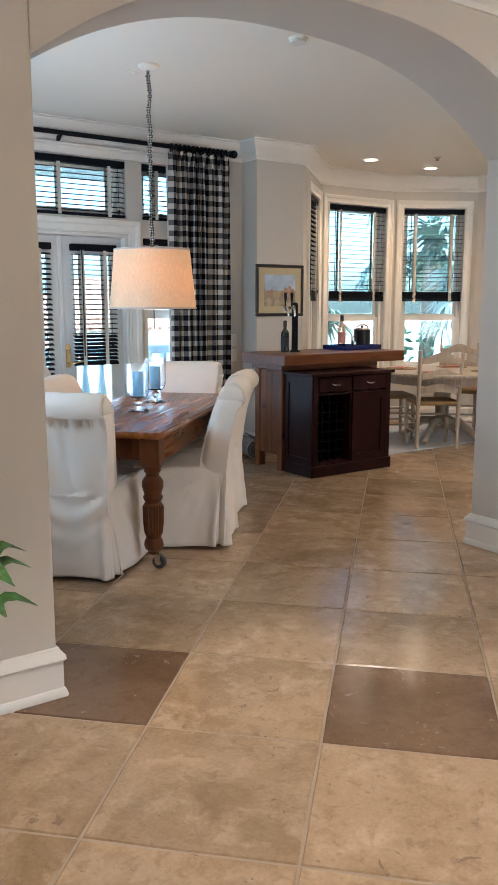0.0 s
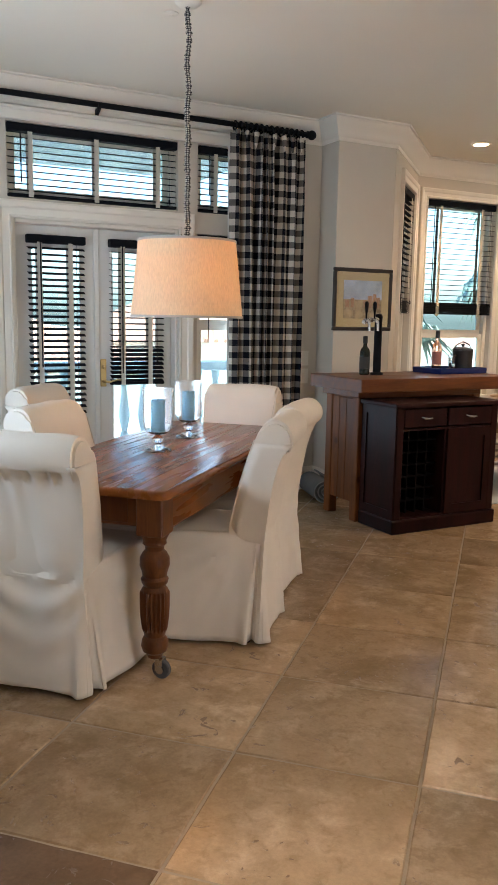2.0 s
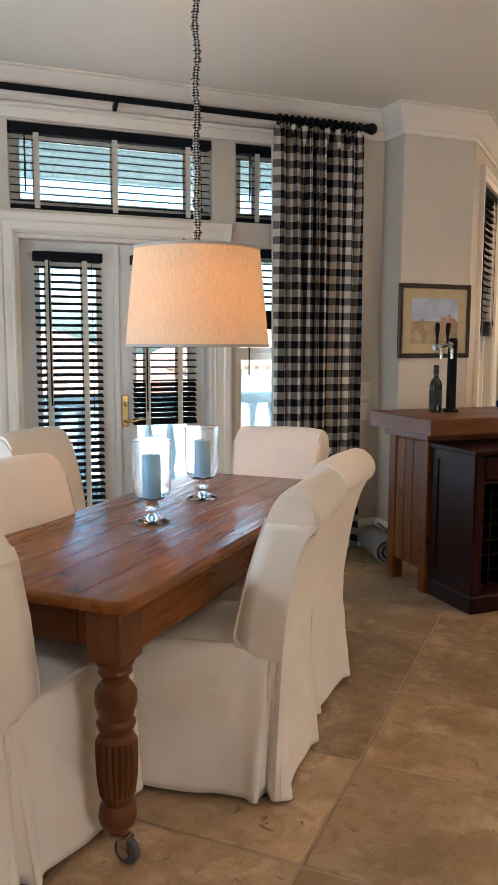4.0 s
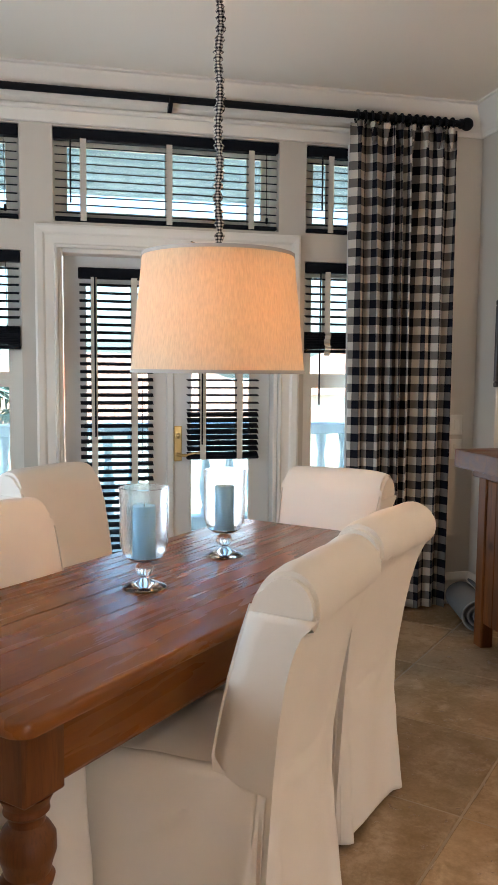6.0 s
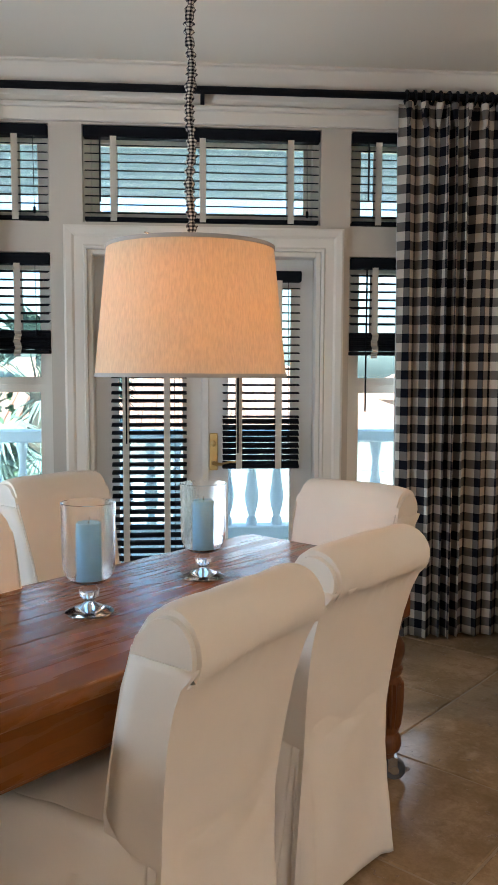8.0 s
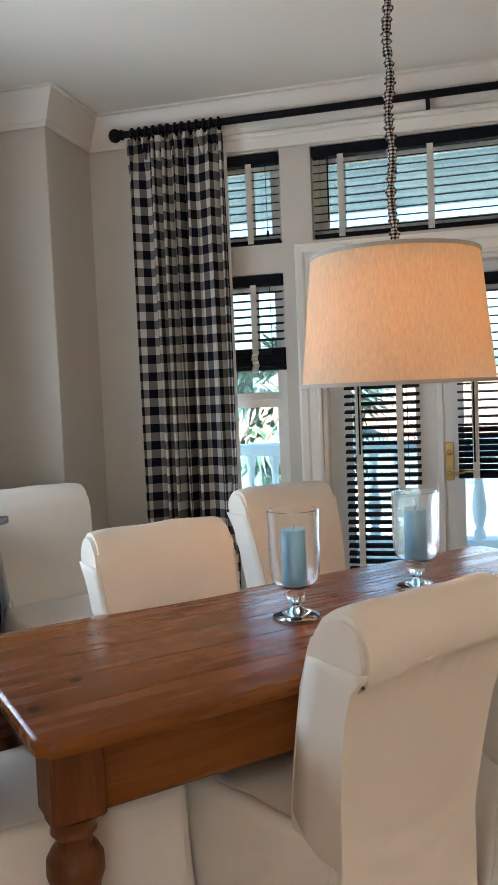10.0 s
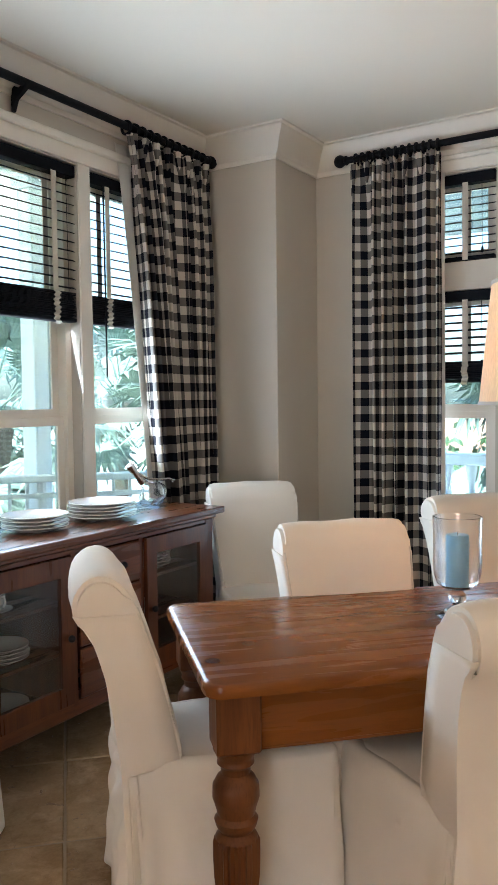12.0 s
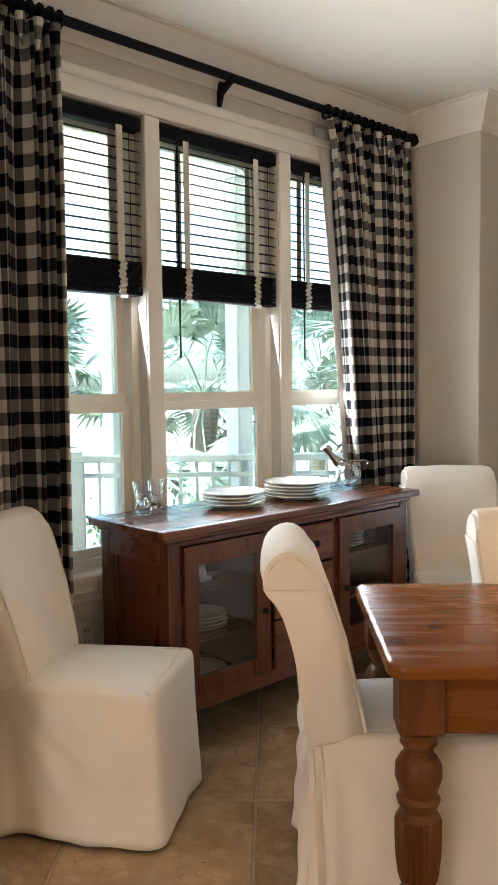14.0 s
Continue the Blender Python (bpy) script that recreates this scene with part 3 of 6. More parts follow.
def sash_window(name, m, hole, meet=None, label="", sill=True):
    """A window set in its hole: frame, sashes with a meeting rail, panes and a sill."""
    x0, x1, z0, z1 = hole
    win = empty(name, m, label, "window", kind="structure")
    f = 0.035
    bm = ring(x0, x1, z0, z1, f, f, f, f, 0.06, 0.15)
    part("window_frame", bm, TRIM, win)
    spans = [(z0 + f, z1 - f)] if meet is None else [(meet, z1 - f), (z0 + f, meet)]
    for k, (a, b) in enumerate(spans):
        y, s = 0.115 - 0.03 * k, 0.04
        bm = ring(x0 + f, x1 - f, a, b, s, s, s, s, y, y + 0.028)
        part("sash", bm, TRIM, win)
        g = part("pane", boxes((x0 + f + s - 0.004, x1 - f - s + 0.004, y + 0.011, y + 0.016, a + s - 0.004, b - s + 0.004)), LOWE, win)
        g.visible_shadow = False
    if sill:
        part("window_sill", boxes((x0 - 0.02, x1 + 0.02, -0.045, 0.07, z0 - 0.03, z0 + 0.002), bevel=0.006), TRIM, win)
    return win


def slat_mesh(width, depth=0.05):
    bm = bmesh.new()
    rows = [(-depth / 2, 0.0), (0.0, 0.0025), (depth / 2, 0.0)]
    ring = []
    for y, z in rows:
        ring.append([bm.verts.new((x, y, z + dz)) for x in (0, width) for dz in (-0.0016, 0.0016)])
    for a, b in zip(ring, ring[1:]):
        for i, j in ((0, 2), (2, 3), (3, 1), (1, 0)):
            bm.faces.new((a[i], a[j], b[j], b[i]))
    bm.faces.new((ring[0][0], ring[0][1], ring[0][3], ring[0][2])), bm.faces.new((ring[2][0], ring[2][2], ring[2][3], ring[2][1]))
    return mesh_of("slat", bm, BLACK)


def blind(m, x0, x1, top, end, stack=0.0, pitch=0.042, tapes=(0.2, 0.8), tilt=15, y=0.03, wand=0.5, label="", loose=1.0):
    """A black slatted blind: head rail, slats to the height end, and below them the gathered stack with bunched tapes."""
    b = empty("venetian_blind", m @ pose(x0, y, 0), label, "blind", "black venetian blinds")
    w = x1 - x0
    part("head_rail", boxes((0, w, -0.03, 0.03, top - 0.055, top), bevel=0.004), BLACK, b)
    sm = slat_mesh(w - 0.012)
    zs = []
    z = top - 0.055 - pitch * 0.8
    low = end + stack
    while z > low + 0.01:
        zs.append((z, tilt))
        z -= pitch
    if stack:
        step = 0.0082 * loose if loose > 1.8 else 0.0046
        z = low
        while z > end + 0.022:
            zs.append((z, 25 if loose > 1.8 else random.uniform(-3, 3)))
            z -= step
    first = None
    for z, t in zs:
        o = new("slat", sm)
        o.parent = b
        o.matrix_local = pose(0.006, random.uniform(-0.001, 0.001), z, t, 0, 0)
    part("bottom_rail", boxes((0.004, w - 0.004, -0.027, 0.027, end, end + 0.02), bevel=0.004), BLACK, b)
    for k in tapes:
        x = k * w
        zt = low if stack and loose < 1.8 else end
        bm = boxes((x - 0.016, x + 0.016, -0.031, -0.0295, zt, top - 0.05), (x - 0.016, x + 0.016, 0.0295, 0.031, zt, top - 0.05))
        part("tape", bm, TAPE, b)
        if stack and loose < 1.8:
            n = max(4, int(stack / 0.018))
            pts = []
            for i in range(2 * n + 1):
                zz = low - (stack + 0.015) * i / (2 * n)
                pts.append((-0.030 - (0.016 if i % 2 else 0.002), zz))
            bm = bmesh.new()
            cols = [[bm.verts.new((x + s * 0.017 + 0.004 * math.sin(i), yy, zz)) for s in (-1, 1)] for i, (yy, zz) in enumerate(pts)]
            for a, c in zip(cols, cols[1:]):
                bm.faces.new((a[0], a[1], c[1], c[0]))
            ob = part("bunched_tape", bm, TAPE, b)
            so = ob.modifiers.new("thickness", "SOLIDIFY")
            so.thickness = 0.002
    if wand:
        x = 0.085 if w > 0.3 else w * 0.4
        part("tilt_wand", tube([(x, -0.04, top - 0.05), (x, -0.042, top - 0.05 - wand)], 0.0045, 6), BLACK, b)
    x = w - 0.07
    if w > 0.35:
        part("pull_cord", tube([(x, -0.036, top - 0.05), (x + 0.004, -0.038, end + stack * 0.5 + 0.06)], 0.0016, 5), BLACK, b)
        part("cord_tassel", lathe([(0.003, 0.0), (0.008, 0.006), (0.007, 0.03), (0.003, 0.036)], 8), BLACK, b, m=pose(x + 0.004, -0.038, end + stack * 0.5 + 0.028))
    return b


# north wall: transoms and sidelights round the french doors
for i, h in enumerate(N_HOLES[1:]):
    tall = h[2] < 1
    sash_window("window_%d" % (i + 1), NORTH, h, 1.34 if tall else None, "cream framed sidelight window" if tall else "cream framed transom window", sill=tall)
blind(NORTH, 1.846, 3.049, 2.64, 2.172, wand=0.33, tapes=(0.125, 0.5, 0.875), label="black venetian blind closed over the wide transom")
for x0, x1 in ((1.241, 1.669), (3.216, 3.654)):
    blind(NORTH, x0, x1, 2.64, 2.172, tapes=(0.32, 0.8) if x0 > 2 else (0.2, 0.62), wand=0.3, label="black venetian blind over a narrow transom")
    blind(NORTH, x0, x1, 2.005, 1.50, stack=0.115, tapes=(0.3, 0.8) if x0 > 2 else (0.2, 0.62), wand=0.75, label="half-raised black venetian blind in a sidelight")
bm = boxes((1.15, 3.75, -0.02, 0.0, 2.655, 2.735), bevel=0.004)
box(bm, 1.13, 3.77, -0.045, 0.0, 2.715, 2.74, bevel=0.006)
ob = part("trim_header", bm, TRIM)
ob.matrix_world = NORTH
tagged(ob, "cream moulded header over the transoms", "moulding", kind="structure")

door = empty("door_1", NORTH, "pair of closed white glazed french doors", "door", kind="structure")
casing(door, 1.86, 3.06, 0.0, 2.03, 0.115, foot=True, name="door_casing")
part("door_frame", boxes((1.86, 1.885, 0.0, 0.16, 0, 2.03), (3.035, 3.06, 0.0, 0.16, 0, 2.03), (1.885, 3.035, 0.0, 0.16, 2.003, 2.03), bevel=0.004), TRIM, door)
for x0, x1 in ((1.887, 2.459), (2.462, 3.033)):
    s, y0, y1 = 0.105, 0.085, 0.13
    bm = ring(x0, x1, 0.01, 2.0, s, s, 0.25, 0.14, y0, y1)
    leaf = part("door_leaf", bm, DOORP, door)
    part("glazing_bead", ring(x0 + s, x1 - s, 0.26, 1.86, 0.014, 0.014, 0.014, 0.014, y0 - 0.006, y0 + 0.016), DOORP, leaf)
    g = part("pane", boxes((x0 + s + 0.002, x1 - s - 0.002, 0.105, 0.111, 0.26, 1.86)), LOWE, leaf)
    g.visible_shadow = False
part("door_astragal", boxes((2.44, 2.48, 0.07, 0.086, 0.01, 2.0), bevel=0.005), DOORP, door)
hd = empty("lever_handle", pose(2.505, 0.085, 0.985), "aged brass lever on a long plate")
hd.parent = door
hd.matrix_local = pose(2.505, 0.085, 0.985)
part("handle_plate", boxes((-0.022, 0.022, -0.008, 0.0, -0.1, 0.1), bevel=0.006, seg=2), BRASS, hd)
part("lever", tube([(0, 0, -0.06), (0, -0.03, -0.06), (0.008, -0.042, -0.061), (0.04, -0.048, -0.063), (0.085, -0.05, -0.05), (0.12, -0.05, -0.052)], [0.012, 0.011, 0.01, 0.008, 0.007, 0.006], 8), BRASS, hd, smooth=True)
part("thumb_turn", ball(0.012, (0, -0.014, 0.045), squash=1.4), BRASS, hd, smooth=True)
blind(NORTH, 1.965, 2.368, 1.935, 0.28, tapes=(0.2, 0.73), wand=0.85, y=0.045, label="black venetian blind closed on a glazed door leaf", tilt=18)
blind(NORTH, 2.545, 2.962, 1.935, 0.90, stack=0.25, tapes=(0.22, 0.72), wand=0.9, y=0.045, label="part-raised black venetian blind on a glazed door leaf", loose=3.9, tilt=8)

# west wall
for i, h in enumerate(W_HOLES):
    sash_window("window_%d" % (i + 6), WEST, h, 1.345, "tall cream framed sash window", sill=False)
    blind(WEST, h[0] + 0.006, h[1] - 0.006, 2.54, 1.80, stack=0.14, pitch=0.044, tapes=((0.2, 0.8) if i == 1 else (0.32, 0.82) if i == 0 else (0.2, 0.75)), wand=0.95, tilt=17, label="half-raised black venetian blind with bunched cream tapes")
bm = boxes((3.34, 5.70, -0.02, 0.0, 2.555, 2.66), bevel=0.003)
box(bm, 3.32, 5.72, -0.04, 0.0, 2.625, 2.665, bevel=0.006)
for x in (4.0775, 4.8875):
    box(bm, x, x + 0.08, -0.012, 0.0, 0.66, 2.555, bevel=0.003)
box(bm, 3.35, 3.438, -0.02, 0.0, 0.66, 2.555, bevel=0.003)
box(bm, 5.602, 5.69, -0.02, 0.0, 0.66, 2.555, bevel=0.003)
ob = part("trim_west_windows", bm, TRIM)
ob.matrix_world = WEST
tagged(ob, "cream casing and mullions round three windows", "moulding", kind="structure")
ob = part("window_sill_west", sweep([(3.31, 0), (5.73, 0)], [(0, 0.66), (0.055, 0.66), (0.06, 0.652), (0.055, 0.632), (0.02, 0.626), (0.02, 0.60), (0.03, 0.585), (0.016, 0.565), (0.012, 0.54), (0, 0.54)]), TRIM, smooth=True)
ob.matrix_world = WEST @ Matrix.Identity(4)
tagged(ob, "long cream moulded window sill and apron", "sill", kind="structure")

# bay
for i in range(3):
    m, length = bay_frame(i)
    h = BAY_HOLES[i]
    w = sash_window("window_%d" % (i + 9), m, h, 1.28, "tall cream framed bay window")
    casing(w, *h, width=0.09)
    blind(m, h[0] + 0.006, h[1] - 0.006, 2.55, 1.47, stack=0.11, pitch=0.05, tapes=(0.2, 0.8), wand=1.0, tilt=6, label="part-lowered black venetian blind in the bay")


# ---- curtains and rods ----
def curtain(m, x0t, x1t, x0b, x1b, top, folds, seed, label, bottom=0.012):
    """A pleated cloth panel: deep waves, pinched into pleats at the heading; the cloth's UV is in metres."""
    rnd = random.Random(seed)
    ph = [rnd.uniform(0, 6.28) for _ in range(6)]
    nx, nz = folds * 12, 44
    thing = empty("curtain", m, label, "curtain", "gingham curtains")
    bm = bmesh.new()
    uv = bm.loops.layers.uv.new("cloth")
    pts, lens = [], []
    for j in range(nz + 1):
        v = j / nz
        z = top + (bottom - top) * v
        row, run, last, ls = [], 0.0, None, []
        for i in range(nx + 1):
            s = i / nx
            warp = s + 0.04 * math.sin(6.28 * 1.7 * s + ph[0]) + 0.016 * math.sin(6.28 * 3.1 * s + ph[1] + 0.8 * v)
            e0, e1 = x0t + (x0b - x0t) * v ** 0.8, x1t + (x1b - x1t) * v
            a = 6.28318 * folds * warp + 0.4 * math.sin(3 * v + ph[2])
            deep = (0.046 + 0.014 * math.sin(9 * s + ph[3])) * (0.55 + 0.45 * min(1, v * 6))
            x = e0 + (e1 - e0) * s + 0.011 * math.sin(2 * a)
            y = deep * math.sin(a) + 0.010 * math.sin(a * 0.47 + ph[4] + 2 * v)
            if v < 0.06:
                y += 0.012 * math.cos(2 * a)
            row.append(bm.verts.new((x, y, z + (0.006 * math.sin(a) if j == 0 else 0))))
            ls.append(0.0)
        pts.append(row)
    # lengths across the cloth, taken at mid height so that checks run straight down
    mid = pts[nz // 3]
    run = [0.0]
    for a, b in zip(mid, mid[1:]):
        run.append(run[-1] + (b.co - a.co).length * 1.05)
    for j in range(nz):
        for i in range(nx):
            f = bm.faces.new((pts[j][i], pts[j][i + 1], pts[j + 1][i + 1], pts[j + 1][i]))
            f.smooth = True
            for lp, (jj, ii) in zip(f.loops, ((j, i), (j, i + 1), (j + 1, i + 1), (j + 1, i))):
                lp[uv].uv = (run[ii], (top - bottom) * (1 - jj / nz))
    ob = part("cloth", bm, CHECK, thing, smooth=False)
    for p in ob.data.polygons:
        p.use_smooth = True
    so = ob.modifiers.new("thickness", "SOLIDIFY")
    so.thickness = 0.003
    # lining, a hand's breadth behind the cloth
    bm = bmesh.new()
    rows = []
    for j in range(13):
        v = j / 12
        z = top - 0.03 + (bottom + 0.02 - top + 0.03) * v
        e0, e1 = x0t + (x0b - x0t) * v ** 0.8, x1t + (x1b - x1t) * v
        rows.append([bm.verts.new((e0 + 0.004 + (e1 - e0 - 0.008) * i / 40, 0.064 + 0.006 * math.sin(6.28 * folds * i / 40 + ph[5]), z)) for i in range(41)])
    for a, b in zip(rows, rows[1:]):
        for i in range(40):
            bm.faces.new((a[i], a[i + 1], b[i + 1], b[i])).smooth = True
    ob = part("lining", bm, LINING, thing, "pale cotton lining")
    so = ob.modifiers.new("thickness", "SOLIDIFY")
    so.thickness = 0.002
    # pinch pleats
    for k in range(folds):
        x = x0t + (x1t - x0t) * (k + 0.5) / folds
        bm = lathe([(0.006, -0.10), (0.012, -0.07), (0.016, -0.03), (0.021, 0.0), (0.019, 0.012)], 8)
        o = part("pinch_pleat", bm, CHECK, thing, smooth=True)
        me = o.data
        ul = me.uv_layers.new(name="cloth")
        for lp in me.loops:
            c = me.vertices[lp.vertex_index].co
            ul.data[lp.index].uv = (c.x + k * 0.061, c.z + 0.02)
        o.matrix_local = pose(x, -0.03, top - 0.01, rnd.uniform(-6, 6), rnd.uniform(-6, 6), rnd.uniform(0, 90))
    return thing


def rod(m, x0, x1, z, rings, brackets, label):
    r = empty("curtain_rod", m, label, "curtain rod", "curtain rods")
    part("pole", tube([(x0, 0, z), (x1, 0, z)], 0.019, 14), IRON, r, smooth=True)
    for x, d in ((x0, -1), (x1, 1)):
        part("finial", ball(0.036, (x + d * 0.048, 0, z)), IRON, r, smooth=True)
        bm = lathe([(0.019, 0), (0.027, 0.004), (0.027, 0.014), (0.016, 0.02), (0.016, 0.03)], 14)
        part("finial_collar", bm, IRON, r, m=pose(x, 0, z, 0, 90 * d, 0), smooth=True)
    for x in brackets:
        part("bracket", prism([(0.078, z - 0.11), (0.066, z - 0.11), (0.05, z - 0.06), (-0.012, z - 0.03), (-0.024, z - 0.012), (-0.024, z + 0.004), (0.03, z - 0.02), (0.05, z - 0.012), (0.066, z + 0.01), (0.078, z + 0.01)], x - 0.01, x + 0.01, bevel=0.002), IRON, r)
    ring = None
    for x in rings:
        if ring is None:
            bm = bmesh.new()
            vs = []
            for i in range(16):
                a = 6.28318 * i / 16
                c = Vector((0, 0.031 * math.cos(a), 0.031 * math.sin(a)))
                vs.append([bm.verts.new(c + 0.0075 * (math.cos(b) * Vector((1, 0, 0)) + math.sin(b) * c.normalized())) for b in [6.28318 * k / 6 for k in range(6)]])
            for i in range(16):
                for k in range(6):
                    bm.faces.new((vs[i][k], vs[i][(k + 1) % 6], vs[(i + 1) % 16][(k + 1) % 6], vs[(i + 1) % 16][k]))
            ring = part("curtain_ring", bm, IRON, r, smooth=True)
            ring.matrix_local = pose(x, 0, z - 0.008)
        else:
            again(ring, pose(x, 0, z - 0.008, random.uniform(-6, 6), 0, random.uniform(-8, 8)), r)
    return r


def span(a, b, n):
    return [a + (b - a) * (i + 0.5) / n for i in range(n)]


ROD_N = pose(0, 6.342, 0)
rod(ROD_N, 0.84, 4.085, 2.80, span(0.875, 1.40, 13) + span(3.45, 4.06, 14), (2.445,), "long black wooden curtain pole with ball finials")
curtain(pose(0, 6.335, 0), 3.44, 4.06, 3.46, 4.05, 2.755, 8, 3, "black and cream gingham curtain hanging to the floor")
curtain(pose(0, 6.335, 0), 0.86, 1.40, 0.87, 1.41, 2.755, 7, 8, "black and cream gingham curtain gathered beside the doors")
ROD_W = pose(0.185, 0, 0, 0, 0, 90)
rod(ROD_W, 3.14, 5.85, 2.79, span(3.17, 3.66, 12) + span(5.13, 5.83, 12), (4.50,), "long black wooden curtain pole over the windows")
curtain(pose(0.19, 0, 0, 0, 0, 90), 5.13, 5.84, 5.43, 5.86, 2.745, 8, 5, "black and cream gingham curtain drawn aside by the windows")
curtain(pose(0.19, 0, 0, 0, 0, 90), 3.15, 3.64, 3.15, 3.62, 2.745, 7, 12, "black and cream gingham curtain behind a chair")


# ---- dining table ----
def uvn(u, n, z=0.0, turn=45):
    """A pose on the diagonal of the floor: u along the table, n to its south-east side."""
    return pose((u + n) * 0.70711, (u - n) * 0.70711, z, 0, 0, turn)


def table():
    length, width, top = 1.945, 0.785, 0.76
    t = empty("dining_table", uvn(3.752 + length / 2, -1.598), "long waxed pine farmhouse table with fluted legs on castors", "table")
    hx, hy, rr = length / 2, width / 2, 0.05
    layers = [(0.012, -0.036), (0.004, -0.034), (0.0, -0.028), (0.0, -0.012), (0.003, -0.005), (0.009, -0.0012), (0.016, 0.0)]
    cuts = (-hy, -0.235, -0.07, 0.085, 0.245, hy)

    def reach_x(y, d):
        """Half the length of the top at y, with its corners rounded, drawn in by d."""
        over = max(0.0, abs(y) - (hy - rr))
        return hx - d - rr + math.sqrt(max(0.0, rr * rr - over * over))
    for k, (y0, y1) in enumerate(zip(cuts, cuts[1:])):
        first, last = k == 0, k == 4
        ys = [y0 + (y1 - y0) * i / 12 for i in range(13)]
        if first or last:
            ys = sorted({*ys, *[(-1 if first else 1) * (hy - rr + rr * math.sin(radians(12 * i))) for i in range(8)]})
        bm = bmesh.new()
        rings = []
        for d, z in layers:
            joint = 0.0004 if z < -0.001 else 0.0016
            lo_, hi_ = y0 + (d if first else joint), y1 - (d if last else joint)
            run = [(reach_x(y, d), min(hi_, max(lo_, y))) for y in ys]
            rings.append([bm.verts.new((x, y, top + z)) for x, y in run] + [bm.verts.new((-x, y, top + z)) for x, y in reversed(run)])
        m = len(rings[0])
        for a, b in zip(rings, rings[1:]):
            for i in range(m):
                bm.faces.new((a[i], a[(i + 1) % m], b[(i + 1) % m], b[i]))
        bm.faces.new(list(reversed(rings[0]))), bm.faces.new(rings[-1])
        part("plank", bm, PINE_X, t, "worn glossy pine plank with knots", smooth=True)
    ax, ay = hx - 0.075, hy - 0.06
    for y in (-ay, ay - 0.026):
        part("apron", boxes((-ax, ax, y, y + 0.026, 0.578, 0.725), bevel=0.003), PINE_X, t)
        part("apron_bead", tube([(-ax, y + 0.013, 0.578), (ax, y + 0.013, 0.578)], 0.011, 8), PINE_X, t, smooth=True)
    for x in (-ax, ax - 0.026):
        part("end_apron", boxes((x, x + 0.026, -ay, ay, 0.60, 0.725), bevel=0.003), PINE_Z, t)
    dr = part("drawer_front", boxes((-ax - 0.006, -ax + 0.004, -0.2, 0.2, 0.612, 0.714), bevel=0.003), PINE_Z, t)
    part("drawer_knob", ball(0.015, (-ax - 0.018, 0, 0.662)), PINE_Z, dr, smooth=True)
    prof = [(0.028, 0.083), (0.033, 0.10), (0.047, 0.11), (0.053, 0.13), (0.05, 0.155), (0.04, 0.172), (0.044, 0.185), (0.05, 0.20), (0.056, 0.25), (0.058, 0.30), (0.058, 0.345), (0.05, 0.36),
            (0.042, 0.372), (0.05, 0.385), (0.054, 0.40), (0.046, 0.412), (0.05, 0.43), (0.058, 0.455), (0.057, 0.485), (0.046, 0.505), (0.036, 0.515), (0.037, 0.53), (0.046, 0.54), (0.044, 0.552), (0.05, 0.565), (0.055, 0.575)]
    fine = []
    for (r0, z0), (r1, z1) in zip(prof, prof[1:]):
        for i in range(3):
            fine.append((r0 + (r1 - r0) * i / 3, z0 + (z1 - z0) * i / 3))
    fine.append(prof[-1])
    leg_m = mesh_of("leg", lathe(fine, 80, flutes=(0.195, 0.352, 20, 0.008)), PINE_Z, True)
    cap = bmesh.new()
    box(cap, -0.055, 0.055, -0.055, 0.055, 0.575, 0.726, bevel=0.006)
    cap_m = mesh_of("leg_block", cap, PINE_Z)
    wheel_m = mesh_of("castor_wheel", lathe([(0.01, -0.012), (0.034, -0.012), (0.038, -0.008), (0.038, 0.008), (0.034, 0.012), (0.01, 0.012)], 24), RUBBER, True)
    fork_m = mesh_of("castor_fork", boxes((0.002, 0.034, -0.018, -0.014, 0.030, 0.08), (0.002, 0.034, 0.014, 0.018, 0.030, 0.08), (-0.016, 0.034, -0.018, 0.018, 0.077, 0.083), bevel=0.001), STEEL)
    hub_m = mesh_of("castor_hub", lathe([(0.016, -0.02), (0.016, 0.02)], 14), STEEL, True)
    for sx in (-1, 1):
        for sy in (-1, 1):
            lx, ly = sx * (hx - 0.085), sy * (hy - 0.085)
            leg = new("leg", leg_m)
            leg.parent, leg.matrix_local = t, pose(lx, ly, 0)
            for nm, me, mm in (("leg_block", cap_m, pose(0, 0, 0)), ("castor_wheel", wheel_m, pose(0.03, 0, 0.038, 90, 0, 0)), ("castor_fork", fork_m, pose(0.006, 0, 0)), ("castor_hub", hub_m, pose(0.03, 0, 0.038, 90, 0, 0))):
                o = new(nm, me)
                o.parent, o.matrix_local = leg, mm if nm == "leg_block" else pose(0, 0, 0, 0, 0, 20 * sx - 75) @ mm
    return t


table()


